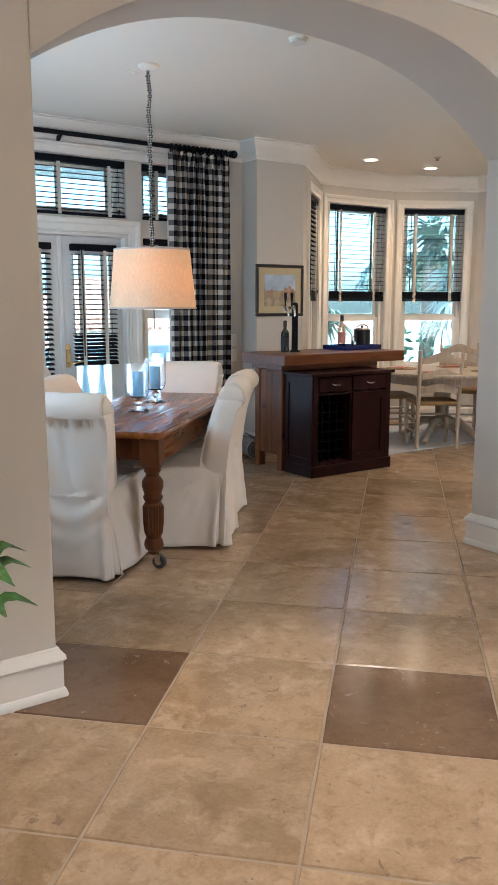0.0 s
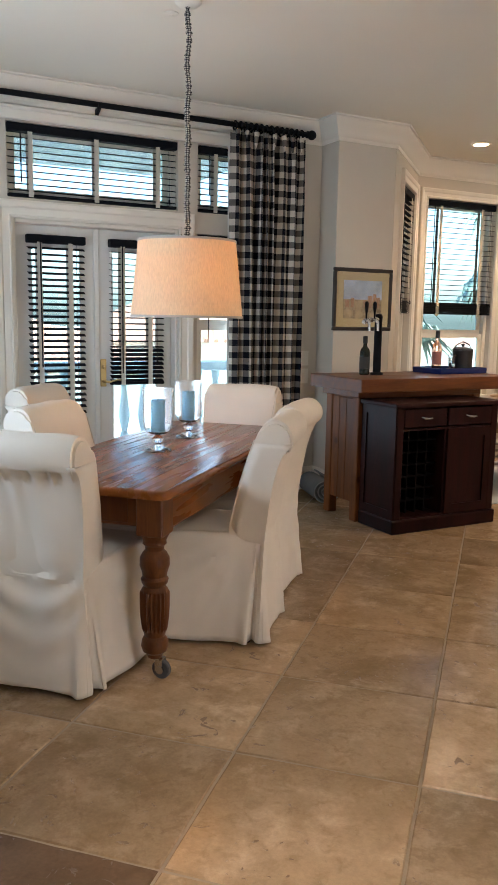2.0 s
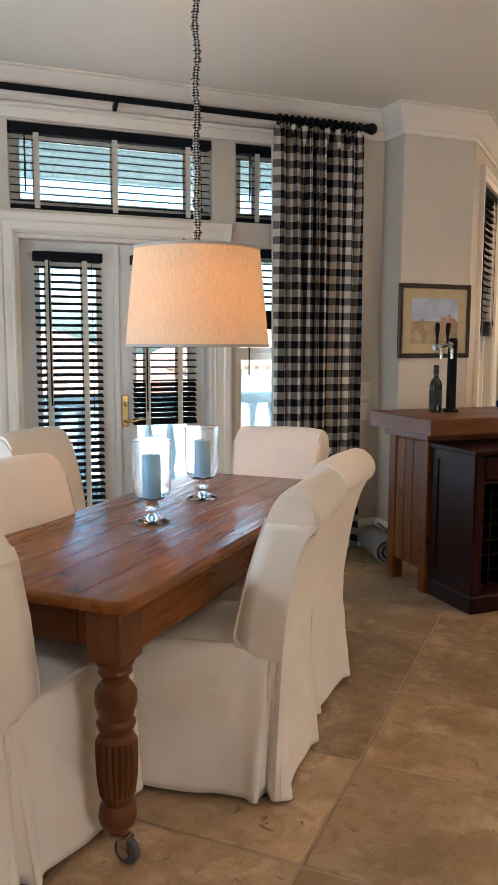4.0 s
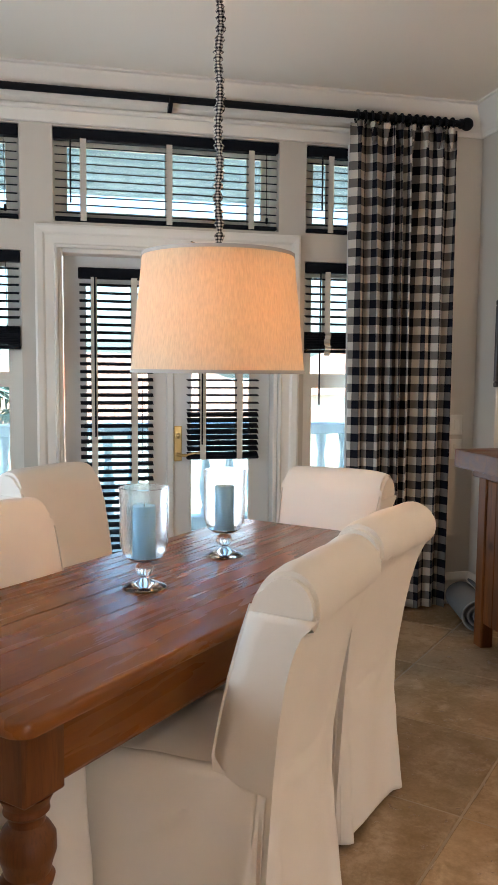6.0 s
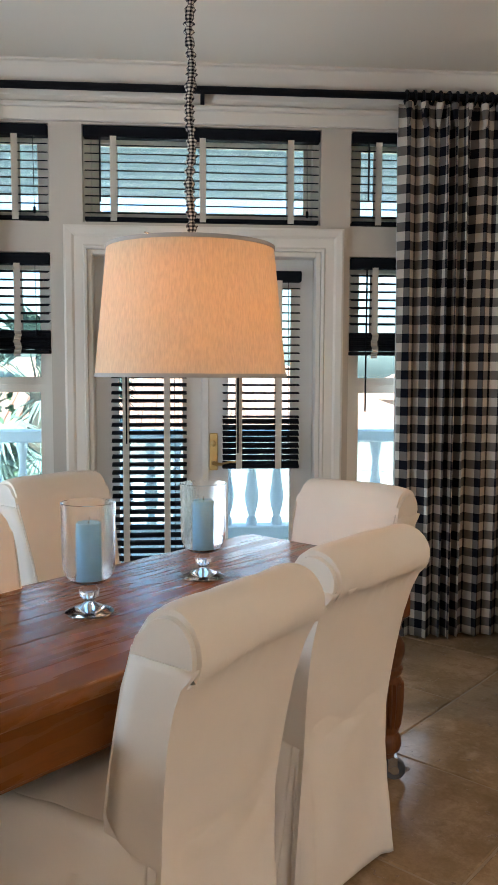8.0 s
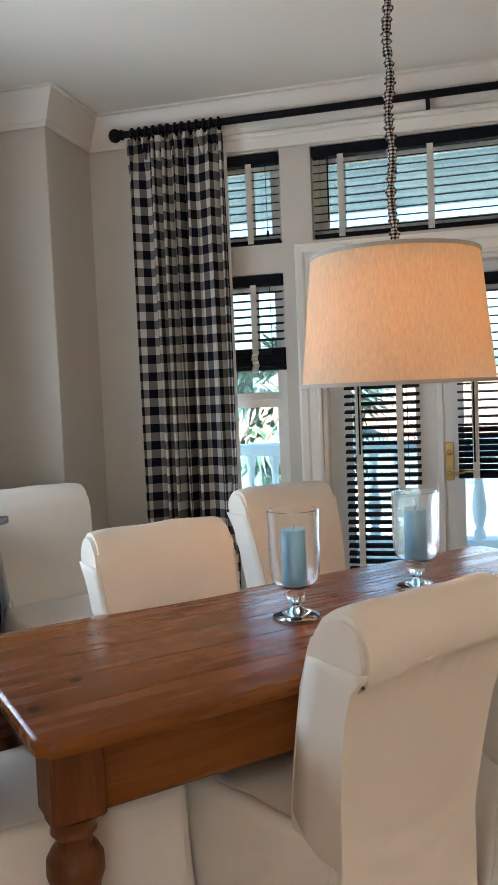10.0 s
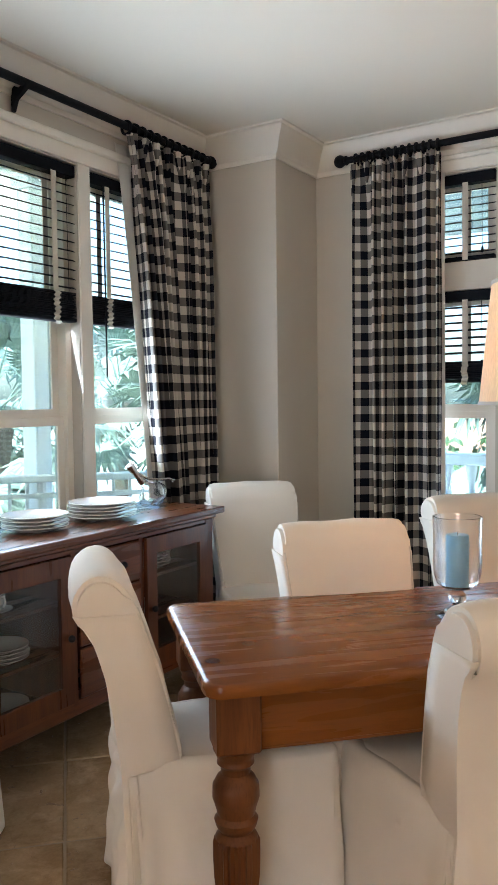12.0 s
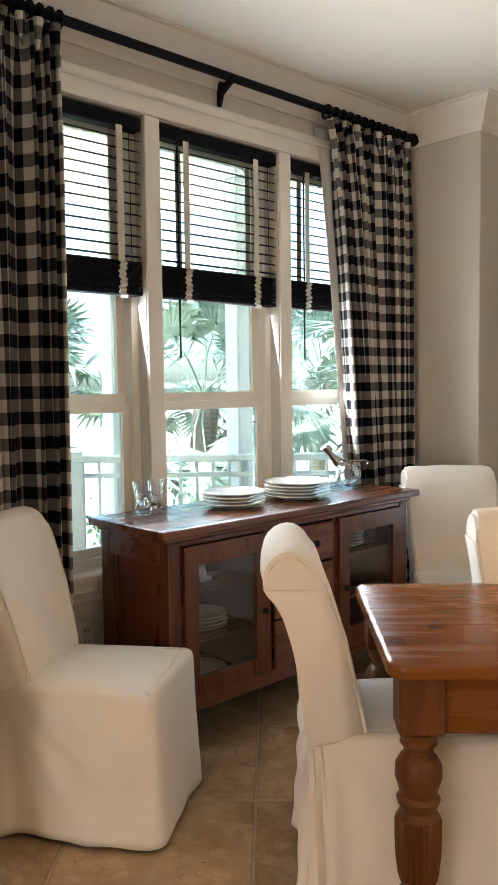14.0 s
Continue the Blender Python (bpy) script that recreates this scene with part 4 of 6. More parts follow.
# ---- slipcovered chairs ----
def slip_chair(m, label, seed=0):
    """Roll-back dining chair under a loose white cotton cover. Its front looks along local +y."""
    rnd = random.Random(seed)
    ch = empty("dining_chair", m, label, "chair", "slipcovered dining chairs")
    hw = 0.225
    off = Vector((seed * 3.1, seed * 1.7, 0))

    def taper(z):
        return 0.85 + 0.17 * min(1, (z - 0.46) / 0.42) if z > 0.46 else 0.85 + 0.11 * (0.46 - z) / 0.46

    def narrow(y):
        return 0.87 + 0.13 * min(1, max(0, (y + 0.292) / 0.34))

    def rumple(bm, amp, scale):
        for v in bm.verts:
            k = noise.noise_vector((v.co + off) * scale)
            v.co += Vector(k) * amp
    # back with its roll
    face = [(-0.150, 0.44), (-0.160, 0.52), (-0.182, 0.62), (-0.208, 0.72), (-0.240, 0.82), (-0.268, 0.90), (-0.281, 0.93)]
    roll = [(-0.356 + 0.074 * math.cos(a), 0.915 + 0.075 * math.sin(a)) for a in [radians(d) for d in range(28, 230, 16)]]
    rear = [(-0.372, 0.852), (-0.352, 0.80), (-0.333, 0.72), (-0.318, 0.62), (-0.306, 0.52), (-0.30, 0.44)]
    outline = face + roll + rear
    bm = bmesh.new()
    nx = 14
    cols = []
    for i in range(nx + 1):
        s = -1 + 2 * i / nx
        tuck = 1 - 0.02 * abs(s) ** 8
        x = s * hw
        bulge = 0.008 * (1 - s * s)
        col = []
        for k, (y, z) in enumerate(outline):
            wide = taper(z)
            col.append(bm.verts.new((x * wide, y + (bulge if k < len(face) else -bulge), 0.44 + (z - 0.44) * tuck)))
        cols.append(col)
    n = len(outline)
    for a, b in zip(cols, cols[1:]):
        for k in range(n):
            bm.faces.new((a[k], a[(k + 1) % n], b[(k + 1) % n], b[k]))
    ends = [bm.faces.new(cols[0]), bm.faces.new(list(reversed(cols[-1])))]
    bmesh.ops.bevel(bm, geom=list({e for f in ends for e in f.edges}), offset=0.012, segments=2, affect="EDGES")
    rumple(bm, 0.006, 9)
    part("backrest", bm, COVER, ch, smooth=True)
    # seams along the edges of the back
    for s in (-1, 1):
        path = [(s * hw * taper(z) - s * 0.005, y + 0.001, z) for y, z in face[1:-1]]
        part("piping", tube(path, 0.0024, 6), PIPING, ch, smooth=True)
    # loose back panel, gathered under the roll and falling to the floor
    drop = [(0.885, -0.419), (0.868, -0.408), (0.852, -0.390), (0.80, -0.366), (0.72, -0.344), (0.62, -0.327), (0.52, -0.314), (0.46, -0.308), (0.42, -0.308), (0.30, -0.312), (0.15, -0.318), (0.016, -0.324)]
    ruched = 1.0 if seed == 1 else 0.12

    def rear_y(z):
        for (z0, y0), (z1, y1) in zip(drop, drop[1:]):
            if z >= z1:
                return y0 + (y1 - y0) * (z0 - z) / (z0 - z1)
        return drop[-1][1]

    def face_y(z):
        for (y0, z0), (y1, z1) in zip(face, face[1:]):
            if z <= z1:
                return y0 + (y1 - y0) * (z - z0) / (z1 - z0)
        return face[-1][0]
    bm = bmesh.new()
    grid = []
    nz, nx = 44, 40
    for j in range(nz + 1):
        v = j / nz
        z = 0.885 + (0.016 - 0.885) * v
        row = []
        for i in range(nx + 1):
            s = -1 + 2 * i / nx
            wide = hw * taper(z) + 0.006
            gather = ruched * 0.014 * math.exp(-((v - 0.042) / 0.035) ** 2) * math.sin(38 * s + 3 * math.sin(7 * s + seed)) + ruched * 0.006 * math.exp(-v / 0.2) * math.sin(13 * s + 2 * math.sin(4 * s + seed))
            h = 0.47 - z
            if h > 0:
                gather -= (0.010 + 0.020 * ruched) * math.sin(6.283 * (h - 0.11 * (1 - s * s)) / 0.13) * math.exp(-h / 0.16) * min(1, h / 0.03) * (0.4 + 0.6 * abs(s))
            sag = 0.007 * math.sin(5 * s + seed + 3 * v) * math.sin(3.1 * v) + 0.011 * noise.noise(Vector((s * 1.4 + seed * 5, v * 2.2, 1.3)))
            tuck = 0.009 * math.exp(-((z - 0.475 - 0.03 * s * s) / 0.018) ** 2)
            low = max(0, 0.44 - z) / 0.44
            edge = -0.022 * low * math.exp(-((abs(s) - 0.84) / 0.09) ** 2) + 0.03 * low * max(0, (abs(s) - 0.92) / 0.08)
            zz = z + (0.005 * math.sin(4 * s + seed) + 0.005 if j == nz else 0)
            row.append(bm.verts.new((s * wide, rear_y(z) - 0.004 + (gather + sag + tuck) * (1 - abs(s) ** 6) + edge, zz)))
        first, last = row[0].co, row[-1].co
        reach = face_y(z) - 0.006 - first.y if z > 0.455 else 0.016
        fore = [bm.verts.new((first.x + 0.002 * k, first.y + reach * k / 3, first.z)) for k in (3, 2, 1)]
        aft = [bm.verts.new((last.x - 0.002 * k, last.y + reach * k / 3, last.z)) for k in (1, 2, 3)]
        row = fore + row + aft
        grid.append(row)
    for a, b in zip(grid, grid[1:]):
        for i in range(nx + 6):
            bm.faces.new((a[i], a[i + 1], b[i + 1], b[i]))
    dp = part("back_panel", bm, COVER, ch, smooth=True)
    so = dp.modifiers.new("thickness", "SOLIDIFY")
    so.thickness, so.offset = 0.004, 0
    # seat
    bm = bmesh.new()
    box(bm, -hw + 0.008, hw - 0.008, -0.25, 0.254, 0.36, 0.488, bevel=0.03, seg=4)
    bmesh.ops.subdivide_edges(bm, edges=[e for e in bm.edges if e.calc_length() > 0.15], cuts=6, use_grid_fill=True)
    for v in bm.verts:
        if v.co.z > 0.46:
            v.co.z += 0.018 * max(0, 1 - (v.co.x / hw) ** 2) * max(0, 1 - (v.co.y / 0.27) ** 2)
    for v in bm.verts:
        v.co.x *= narrow(v.co.y)
    rumple(bm, 0.006, 8)
    part("seat", bm, COVER, ch, smooth=True)
    # skirt to the floor with inverted pleats at the back corners
    ring = []
    hb, hf = -0.292, 0.262
    def side(x0, y0, x1, y1, n):
        return [(x0 + (x1 - x0) * i / n, y0 + (y1 - y0) * i / n) for i in range(n)]
    cr = 0.02
    arc = [radians(90 * k / 6) for k in range(7)]
    loop = [(p, (-1, 0)) for p in side(-hw, hb + 0.012, -hw, hf - cr, 32)]
    loop += [((-hw + cr - cr * math.cos(a), hf - cr + cr * math.sin(a)), (-math.cos(a), math.sin(a))) for a in arc]
    loop += [(p, (0, 1)) for p in side(-hw + cr, hf, hw - cr, hf, 20)[1:]]
    loop += [((hw - cr + cr * math.sin(a), hf - cr + cr * math.cos(a)), (math.sin(a), math.cos(a))) for a in arc]
    loop += [(p, (1, 0)) for p in side(hw, hf - cr, hw, hb + 0.012, 32)[1:]] + [((hw, hb + 0.012), (1, 0))]
    bm = bmesh.new()
    nz = 20
    rows = []
    L = len(loop)
    for j in range(nz + 1):
        v = j / nz
        z = (0.491, 0.488, 0.479, 0.466)[j] if j < 4 else 0.466 + (0.014 - 0.466) * (j - 3) / (nz - 3)
        inset = (-0.034, -0.016, -0.004, 0.0)[j] if j < 4 else 0.0
        v = max(0, (j - 3) / (nz - 3))
        row = []
        for i, ((x, y), nrm) in enumerate(loop):
            onside = abs(nrm[0]) > 0.99
            out = Vector((nrm[0], nrm[1], 0))
            wave = 0.0035 * v * (math.sin(i * 0.31 + seed) + 0.6 * math.sin(i * 0.7 + 2 * seed))
            push = 0.004 + inset + 0.014 * v + 0.008 * v * v + wave
            if onside:
                dy, dz = y - (hb + 0.07), 0.462 - z
                r = math.hypot(dy, dz)
                if dy > 0 and dz > 0:
                    th = math.atan2(dz, dy)
                    for k, (mid, amp) in enumerate(((0.12, 0.016), (0.38, 0.028), (0.66, 0.032), (0.95, 0.030), (1.22, 0.020))):
                        mid += 0.08 * math.sin(seed * 2.3 + k * 1.7)
                        push += amp * math.exp(-((th - mid) / 0.12) ** 2) * math.exp(-r / 0.34) * min(1, r / 0.16) ** 2
                d = y - hb
                push -= 0.016 * (1 - v) ** 2 * max(0.0, 1 - d / 0.16)
                if d < 0.12:
                    push += 0.030 * v * math.exp(-((d - 0.03) / 0.035) ** 2)
                    y += 0.030 * v * max(0.0, 1 - d / 0.12)
            p = Vector((x * narrow(y), y, z)) + out * push
            if j == nz:
                p.z += 0.0025 * math.sin(i * 0.21 + seed) + 0.003
            row.append(bm.verts.new(p))
        rows.append(row)
    for a, b in zip(rows, rows[1:]):
        for i in range(L - 1):
            bm.faces.new((a[i], a[i + 1], b[i + 1], b[i]))
    rumple(bm, 0.004, 7)
    sk = part("skirt", bm, COVER, ch, smooth=True)
    so = sk.modifiers.new("thickness", "SOLIDIFY")
    so.thickness, so.offset = 0.004, -1
    for s in (-1, 1):
        bm = bmesh.new()
        cols = []
        for j in range(13):
            v = j / 12
            z = 0.452 + (0.02 - 0.452) * v
            p0 = Vector((s * (hw * 0.875 + 0.042 * v), hb + 0.016 + 0.028 * v, z))
            p4 = Vector((s * (hw * taper(z) + 0.002), rear_y(z) + 0.006, z))
            deep = Vector((-s * 0.05 * v, 0, 0))
            cols.append([bm.verts.new(p) for p in (p0, p0.lerp(p4, 0.2) + deep, p0.lerp(p4, 0.55) + deep * 0.15, p0.lerp(p4, 0.85) + deep, p4)])
        for a, b in zip(cols, cols[1:]):
            for k in range(4):
                bm.faces.new((a[k], a[k + 1], b[k + 1], b[k]))
        pg = part("pleat", bm, COVER, ch, smooth=True)
        so = pg.modifiers.new("thickness", "SOLIDIFY")
        so.thickness = 0.003
    for lx in (-0.17, 0.17):
        for ly in (-0.24, 0.21):
            part("leg", lathe([(0.014, 0.0), (0.017, 0.1), (0.02, 0.37)], 8), MAHOG, ch, m=pose(lx, ly, 0))
    return ch


WHITE = "white cotton slipcovered dining chair "
slip_chair(uvn(3.885, -1.65, 0, -45), WHITE + "at the head of the table", 1)
slip_chair(pose(-0.008, 0.005, 0) @ uvn(4.43, -1.30, 0, 51), WHITE + "with rolled back, tucked under the table", 2)
slip_chair(uvn(5.04, -1.385, 0, 45), WHITE + "with rolled back, along the table's side", 3)
slip_chair(uvn(4.38, -1.74, 0, -137), WHITE + "on the far side of the table", 4)
slip_chair(uvn(5.22, -2.30, 0, -135), WHITE + "standing back by the doors", 5)
slip_chair(uvn(5.50, -1.585, 0, 135), WHITE + "at the table's end by the curtain", 6)
slip_chair(uvn(4.385, -3.13, 0, -135), WHITE + "standing in the corner beside the buffet", 7)
slip_chair(pose(0.655, 3.445, 0, 0, 0, -55), WHITE + "by the windows and the buffet", 9)


# ---- pendant lamp ----
lampx, lampy = 2.383, 4.684
pend = empty("pendant_lamp", pose(lampx, lampy, 0), "large linen drum pendant on a gingham-covered chain", "lamp")
bm = bmesh.new()
rings = []
for r, z in ((0.287, 1.395), (0.249, 1.775)):
    rings.append([bm.verts.new((r * math.cos(6.28318 * i / 64), r * math.sin(6.28318 * i / 64), z)) for i in range(64)])
for i in range(64):
    bm.faces.new((rings[0][i], rings[0][(i + 1) % 64], rings[1][(i + 1) % 64], rings[1][i])).smooth = True
sh = part("shade", bm, SHADE, pend, "cream linen drum shade")
for p in sh.data.polygons:
    p.use_smooth = True
for r, z in ((0.288, 1.393), (0.25, 1.769)):
    bm = lathe([(r - 0.002, z), (r + 0.0015, z), (r + 0.0015, z + 0.011), (r - 0.002, z + 0.011)], 64)
    bmesh.ops.delete(bm, geom=[f for f in bm.faces if len(f.verts) > 4], context="FACES_ONLY")
    part("shade_rim", bm, surface("shade_trim", (0.42, 0.40, 0.37), 0.8) if z < 1.5 else bpy.data.materials["shade_trim"], pend, smooth=True)
bm = bmesh.new()
for a in (0, 120, 240):
    tube([(0.012 * math.cos(radians(a)), 0.012 * math.sin(radians(a)), 1.78), (0.247 * math.cos(radians(a)), 0.247 * math.sin(radians(a)), 1.785)], 0.0025, 6, bm)
part("shade_spider", bm, STEEL, pend)
part("lamp_holder", lathe([(0.018, 1.66), (0.02, 1.67), (0.02, 1.75), (0.012, 1.79)], 12), BRASS, pend, smooth=True)
part("bulb", lathe([(0.012, 1.665), (0.022, 1.64), (0.03, 1.61), (0.026, 1.585), (0.012, 1.572)], 14), BULB, pend, smooth=True)
bm = bmesh.new()
uv = bm.loops.layers.uv.new("cloth")
rows, rnd = [], random.Random(4)
for j in range(150):
    z = 1.79 + (2.905 - 1.79) * j / 149
    r = 0.0125 + 0.0042 * math.sin(j * 1.9 + 2.2 * math.sin(j * 0.37)) + rnd.uniform(-0.0025, 0.0025)
    dx, dy = 0.004 * math.sin(j * 0.21), 0.004 * math.cos(j * 0.17)
    rows.append([bm.verts.new((dx + (r + rnd.uniform(-0.002, 0.002)) * math.cos(6.28318 * i / 12), dy + (r + rnd.uniform(-0.002, 0.002)) * math.sin(6.28318 * i / 12), z)) for i in range(12)])
for j in range(149):
    for i in range(12):
        f = bm.faces.new((rows[j][i], rows[j][(i + 1) % 12], rows[j + 1][(i + 1) % 12], rows[j + 1][i]))
        f.smooth = True
        for lp, (jj, ii) in zip(f.loops, ((j, i), (j, i + 1), (j + 1, i + 1), (j + 1, i))):
            lp[uv].uv = (ii * 0.0085, jj * 0.0125)
part("chain_sleeve", bm, CHECK_S, pend, "ruched small-check fabric chain cover")
part("ceiling_rose", lathe([(0.02, 2.885), (0.05, 2.892), (0.066, 2.905), (0.066, 2.921)], 28), CEIL, pend, smooth=True)
lamp("pendant_bulb", "POINT", (lampx, lampy, 1.60), 1.9, (1.0, 0.39, 0.085), 0.035)


# ---- hurricane candle holders ----
def hurricane(m, label):
    h = empty("hurricane_glass", m, label, "candle holder", "hurricane candle holders")
    part("foot", lathe([(0.0655, 0.0), (0.0655, 0.004), (0.05, 0.012), (0.024, 0.022), (0.012, 0.03), (0.014, 0.036), (0.024, 0.044), (0.029, 0.055), (0.026, 0.066), (0.015, 0.075), (0.012, 0.08)], 28), CUT, h, smooth=True)
    bm = bmesh.new()
    outer = [(0.012, 0.08), (0.04, 0.084), (0.06, 0.098), (0.0695, 0.125), (0.0715, 0.17), (0.071, 0.24), (0.0735, 0.30)]
    lathe(outer + [(0.0705, 0.301)] + [(r - 0.004, z) for r, z in reversed(outer[2:])] + [(0.03, 0.09), (0.004, 0.089)], 32, bm)
    part("bowl", bm, BLOWN, h, "thick hand-blown glass bowl", smooth=True)
    c = part("candle", lathe([(0.033, 0.0905), (0.034, 0.094), (0.034, 0.24), (0.032, 0.246), (0.02, 0.243), (0.002, 0.242)], 24), CANDLE, h, "pale blue pillar candle", smooth=True)
    part("wick", tube([(0, 0, 0.24), (0.001, 0, 0.25), (0.003, 0, 0.258)], 0.0012, 5), DARK, c)
    return h


hurricane(pose(2.108, 4.385, 0.761), "hand-blown hurricane glass with a pale blue pillar candle")
hurricane(pose(2.420, 4.742, 0.761), "hand-blown hurricane glass with a pale blue pillar candle")


# ---- buffet under the windows ----
def plate_stack(m, count, r, label):
    s = empty("plate_stack", m, label, "plates", "stacked dinner plates")
    bm = lathe([(r * 0.55, 0.0), (r * 0.56, 0.003), (r * 0.62, 0.004), (r * 0.72, 0.009), (r, 0.02), (r, 0.0235), (r * 0.72, 0.013), (r * 0.6, 0.008), (0.002, 0.0075)], 40)
    first = part("plate", bm, CHINA, s, smooth=True)
    for k in range(1, count):
        again(first, pose(0.003 * math.sin(k * 2.1), 0.003 * math.cos(k * 1.3), 0.0145 * k, 0, 0, 40 * k), s)
    return s


def cup(m, label):
    c = empty("tea_cup", m, label, "cup", "cups in the buffet")
    part("saucer", lathe([(0.03, 0.0), (0.065, 0.012), (0.066, 0.014), (0.03, 0.005), (0.002, 0.004)], 24), CHINA, c, smooth=True)
    part("bowl", lathe([(0.02, 0.006), (0.024, 0.01), (0.036, 0.035), (0.04, 0.065), (0.037, 0.065), (0.032, 0.035), (0.002, 0.014)], 24), CHINA, c, smooth=True)
    part("ear", tube([(0.038, 0, 0.058), (0.055, 0, 0.06), (0.06, 0, 0.045), (0.05, 0, 0.028), (0.033, 0, 0.024)], 0.004, 6), CHINA, c, smooth=True)
    return c


buf = empty("buffet", pose(0, 0, 0), "cherry wood buffet with two glazed doors under the windows", "buffet")
BX0, BX1, BY0, BY1 = 0.185, 0.628, 3.765, 5.225
bm = boxes((0.165, 0.668, 3.718, 5.275, 0.868, 0.90), bevel=0.008, seg=3)
part("top", bm, CHERRY_Y, buf, "polished plank top")
part("cornice", boxes((BX0 - 0.005, BX1 + 0.012, BY0 - 0.016, BY1 + 0.016, 0.846, 0.869), bevel=0.006), CHERRY_Y, buf)
for x in (BX0, BX1 - 0.06):
    for y in (BY0, BY1 - 0.06):
        part("post", boxes((x, x + 0.06, y, y + 0.06, 0.0, 0.847), bevel=0.005), CHERRY_Z, buf)
for y in (BY0 + 0.014, BY1 - 0.032):
    side = part("side_panel", boxes((BX0 + 0.055, BX1 - 0.055, y, y + 0.018, 0.19, 0.847)), CHERRY_Z, buf)
    s = -1 if y < 4.5 else 1
    yy = y - 0.012 if s < 0 else y + 0.018
    part("side_rail", boxes((BX0 + 0.06, BX1 - 0.06, yy, yy + 0.012, 0.76, 0.847), bevel=0.003), CHERRY_Y, side)
    part("side_stile", boxes((BX0 + 0.06, BX0 + 0.11, yy, yy + 0.012, 0.19, 0.76), bevel=0.003), CHERRY_Z, side)
part("back_panel", boxes((BX0 + 0.004, BX0 + 0.016, BY0 + 0.06, BY1 - 0.06, 0.18, 0.847)), CHERRY_Z, buf)
part("bottom_board", boxes((BX0 + 0.016, BX1 - 0.03, BY0 + 0.05, BY1 - 0.05, 0.205, 0.225)), CHERRY_Y, buf)
part("bottom_rail", boxes((BX1 - 0.03, BX1 - 0.004, BY0 + 0.06, BY1 - 0.06, 0.185, 0.245), bevel=0.003), CHERRY_Y, buf)
part("top_rail", boxes((BX1 - 0.03, BX1 - 0.004, BY0 + 0.06, BY1 - 0.06, 0.826, 0.847), bevel=0.003), CHERRY_Y, buf)
for y in (4.262, 4.672):
    part("divider", boxes((BX0 + 0.016, BX1 - 0.004, y, y + 0.03, 0.225, 0.83), bevel=0.002), CHERRY_Z, buf)
for z in (0.42, 0.62):
    for y0, y1 in ((BY0 + 0.035, 4.262), (4.702, BY1 - 0.035)):
        part("shelf", boxes((BX0 + 0.02, BX1 - 0.06, y0, y1, z, z + 0.016), bevel=0.002), CHERRY_Y, buf)
for y0, y1, hinge in ((3.828, 4.258, 1), (4.705, 5.162, -1)):
    s, x0, x1 = 0.066, BX1 - 0.006, BX1 + 0.014
    bm = ring(y0, y1, 0.248, 0.824, s, s, 0.074, 0.074, x0, x1, "yz")
    d = part("glazed_door", bm, CHERRY_Z, buf)
    g = part("pane", boxes((x0 + 0.008, x0 + 0.012, y0 + s - 0.005, y1 - s + 0.005, 0.317, 0.755)), GLASS, d)
    ky = y1 - 0.03 if hinge > 0 else y0 + 0.03
    part("knob", ball(0.014, (x1 + 0.016, ky, 0.51)), IRON, d, smooth=True)
for z0, z1 in ((0.655, 0.822), (0.455, 0.645), (0.25, 0.445)):
    d = part("drawer", boxes((BX1 - 0.006, BX1 + 0.012, 4.298, 4.666, z0, z1), bevel=0.005), CHERRY_Y, buf)
    part("knob", ball(0.015, (BX1 + 0.028, 4.54, (z0 + z1) / 2)), IRON, d, smooth=True)

plate_stack(pose(0.395, 4.30, 0.901), 4, 0.135, "stack of four white china dinner plates on the buffet")
plate_stack(pose(0.425, 4.665, 0.901), 5, 0.15, "stack of five white china dinner plates on the buffet")
plate_stack(pose(0.45, 4.95, 0.637), 6, 0.10, "white plates stacked inside the buffet")
plate_stack(pose(0.45, 4.06, 0.437), 4, 0.105, "white plates stacked inside the buffet")
plate_stack(pose(0.45, 4.05, 0.226), 3, 0.11, "white plates on the buffet's bottom board")
cup(pose(0.47, 4.02, 0.637), "white china cup on its saucer in the buffet")
cup(pose(0.45, 4.86, 0.437), "white china cup on its saucer in the buffet")


def tumbler(m, label):
    t = empty("crystal_tumbler", m, label, "glass", "crystal tumblers")
    out = [(0.028, 0.0), (0.03, 0.006), (0.021, 0.02), (0.018, 0.03), (0.026, 0.045), (0.024, 0.06), (0.032, 0.078), (0.029, 0.095), (0.036, 0.125)]
    part("bowl", lathe(out + [(0.033, 0.125), (0.026, 0.095), (0.027, 0.078), (0.02, 0.06), (0.002, 0.055)], 14), CUT, t)
    return t


for x, y in ((0.29, 3.905), (0.215, 3.945), (0.215, 4.02)):
    tumbler(pose(x, y, 0.901), "small cut-crystal glass on the buffet")
dec = empty("decanter", pose(0.33, 5.12, 0.901, 0, 0, 62), "tilted clear glass decanter with a pewter spout", "decanter")
out = [(0.02, 0.0), (0.05, 0.006), (0.072, 0.028), (0.078, 0.05), (0.066, 0.078), (0.04, 0.098), (0.022, 0.12), (0.018, 0.14)]
bm = lathe(out + [(r - 0.003, z) for r, z in reversed(out[1:])] + [(0.003, 0.004)], 28)
part("body", bm, CUT, dec, smooth=True, m=pose(0, 0, 0.012, 0, 0, 0) @ pose(0.04, 0, 0.0, 0, -38, 0))
bm = lathe([(0.019, 0.13), (0.021, 0.135), (0.018, 0.165), (0.015, 0.195), (0.024, 0.235), (0.027, 0.245), (0.023, 0.244), (0.012, 0.2)], 18)
part("spout", bm, STEEL, dec, "dull pewter pouring neck", smooth=True, m=pose(0, 0, 0.012) @ pose(0.04, 0, 0.0, 0, -38, 0))
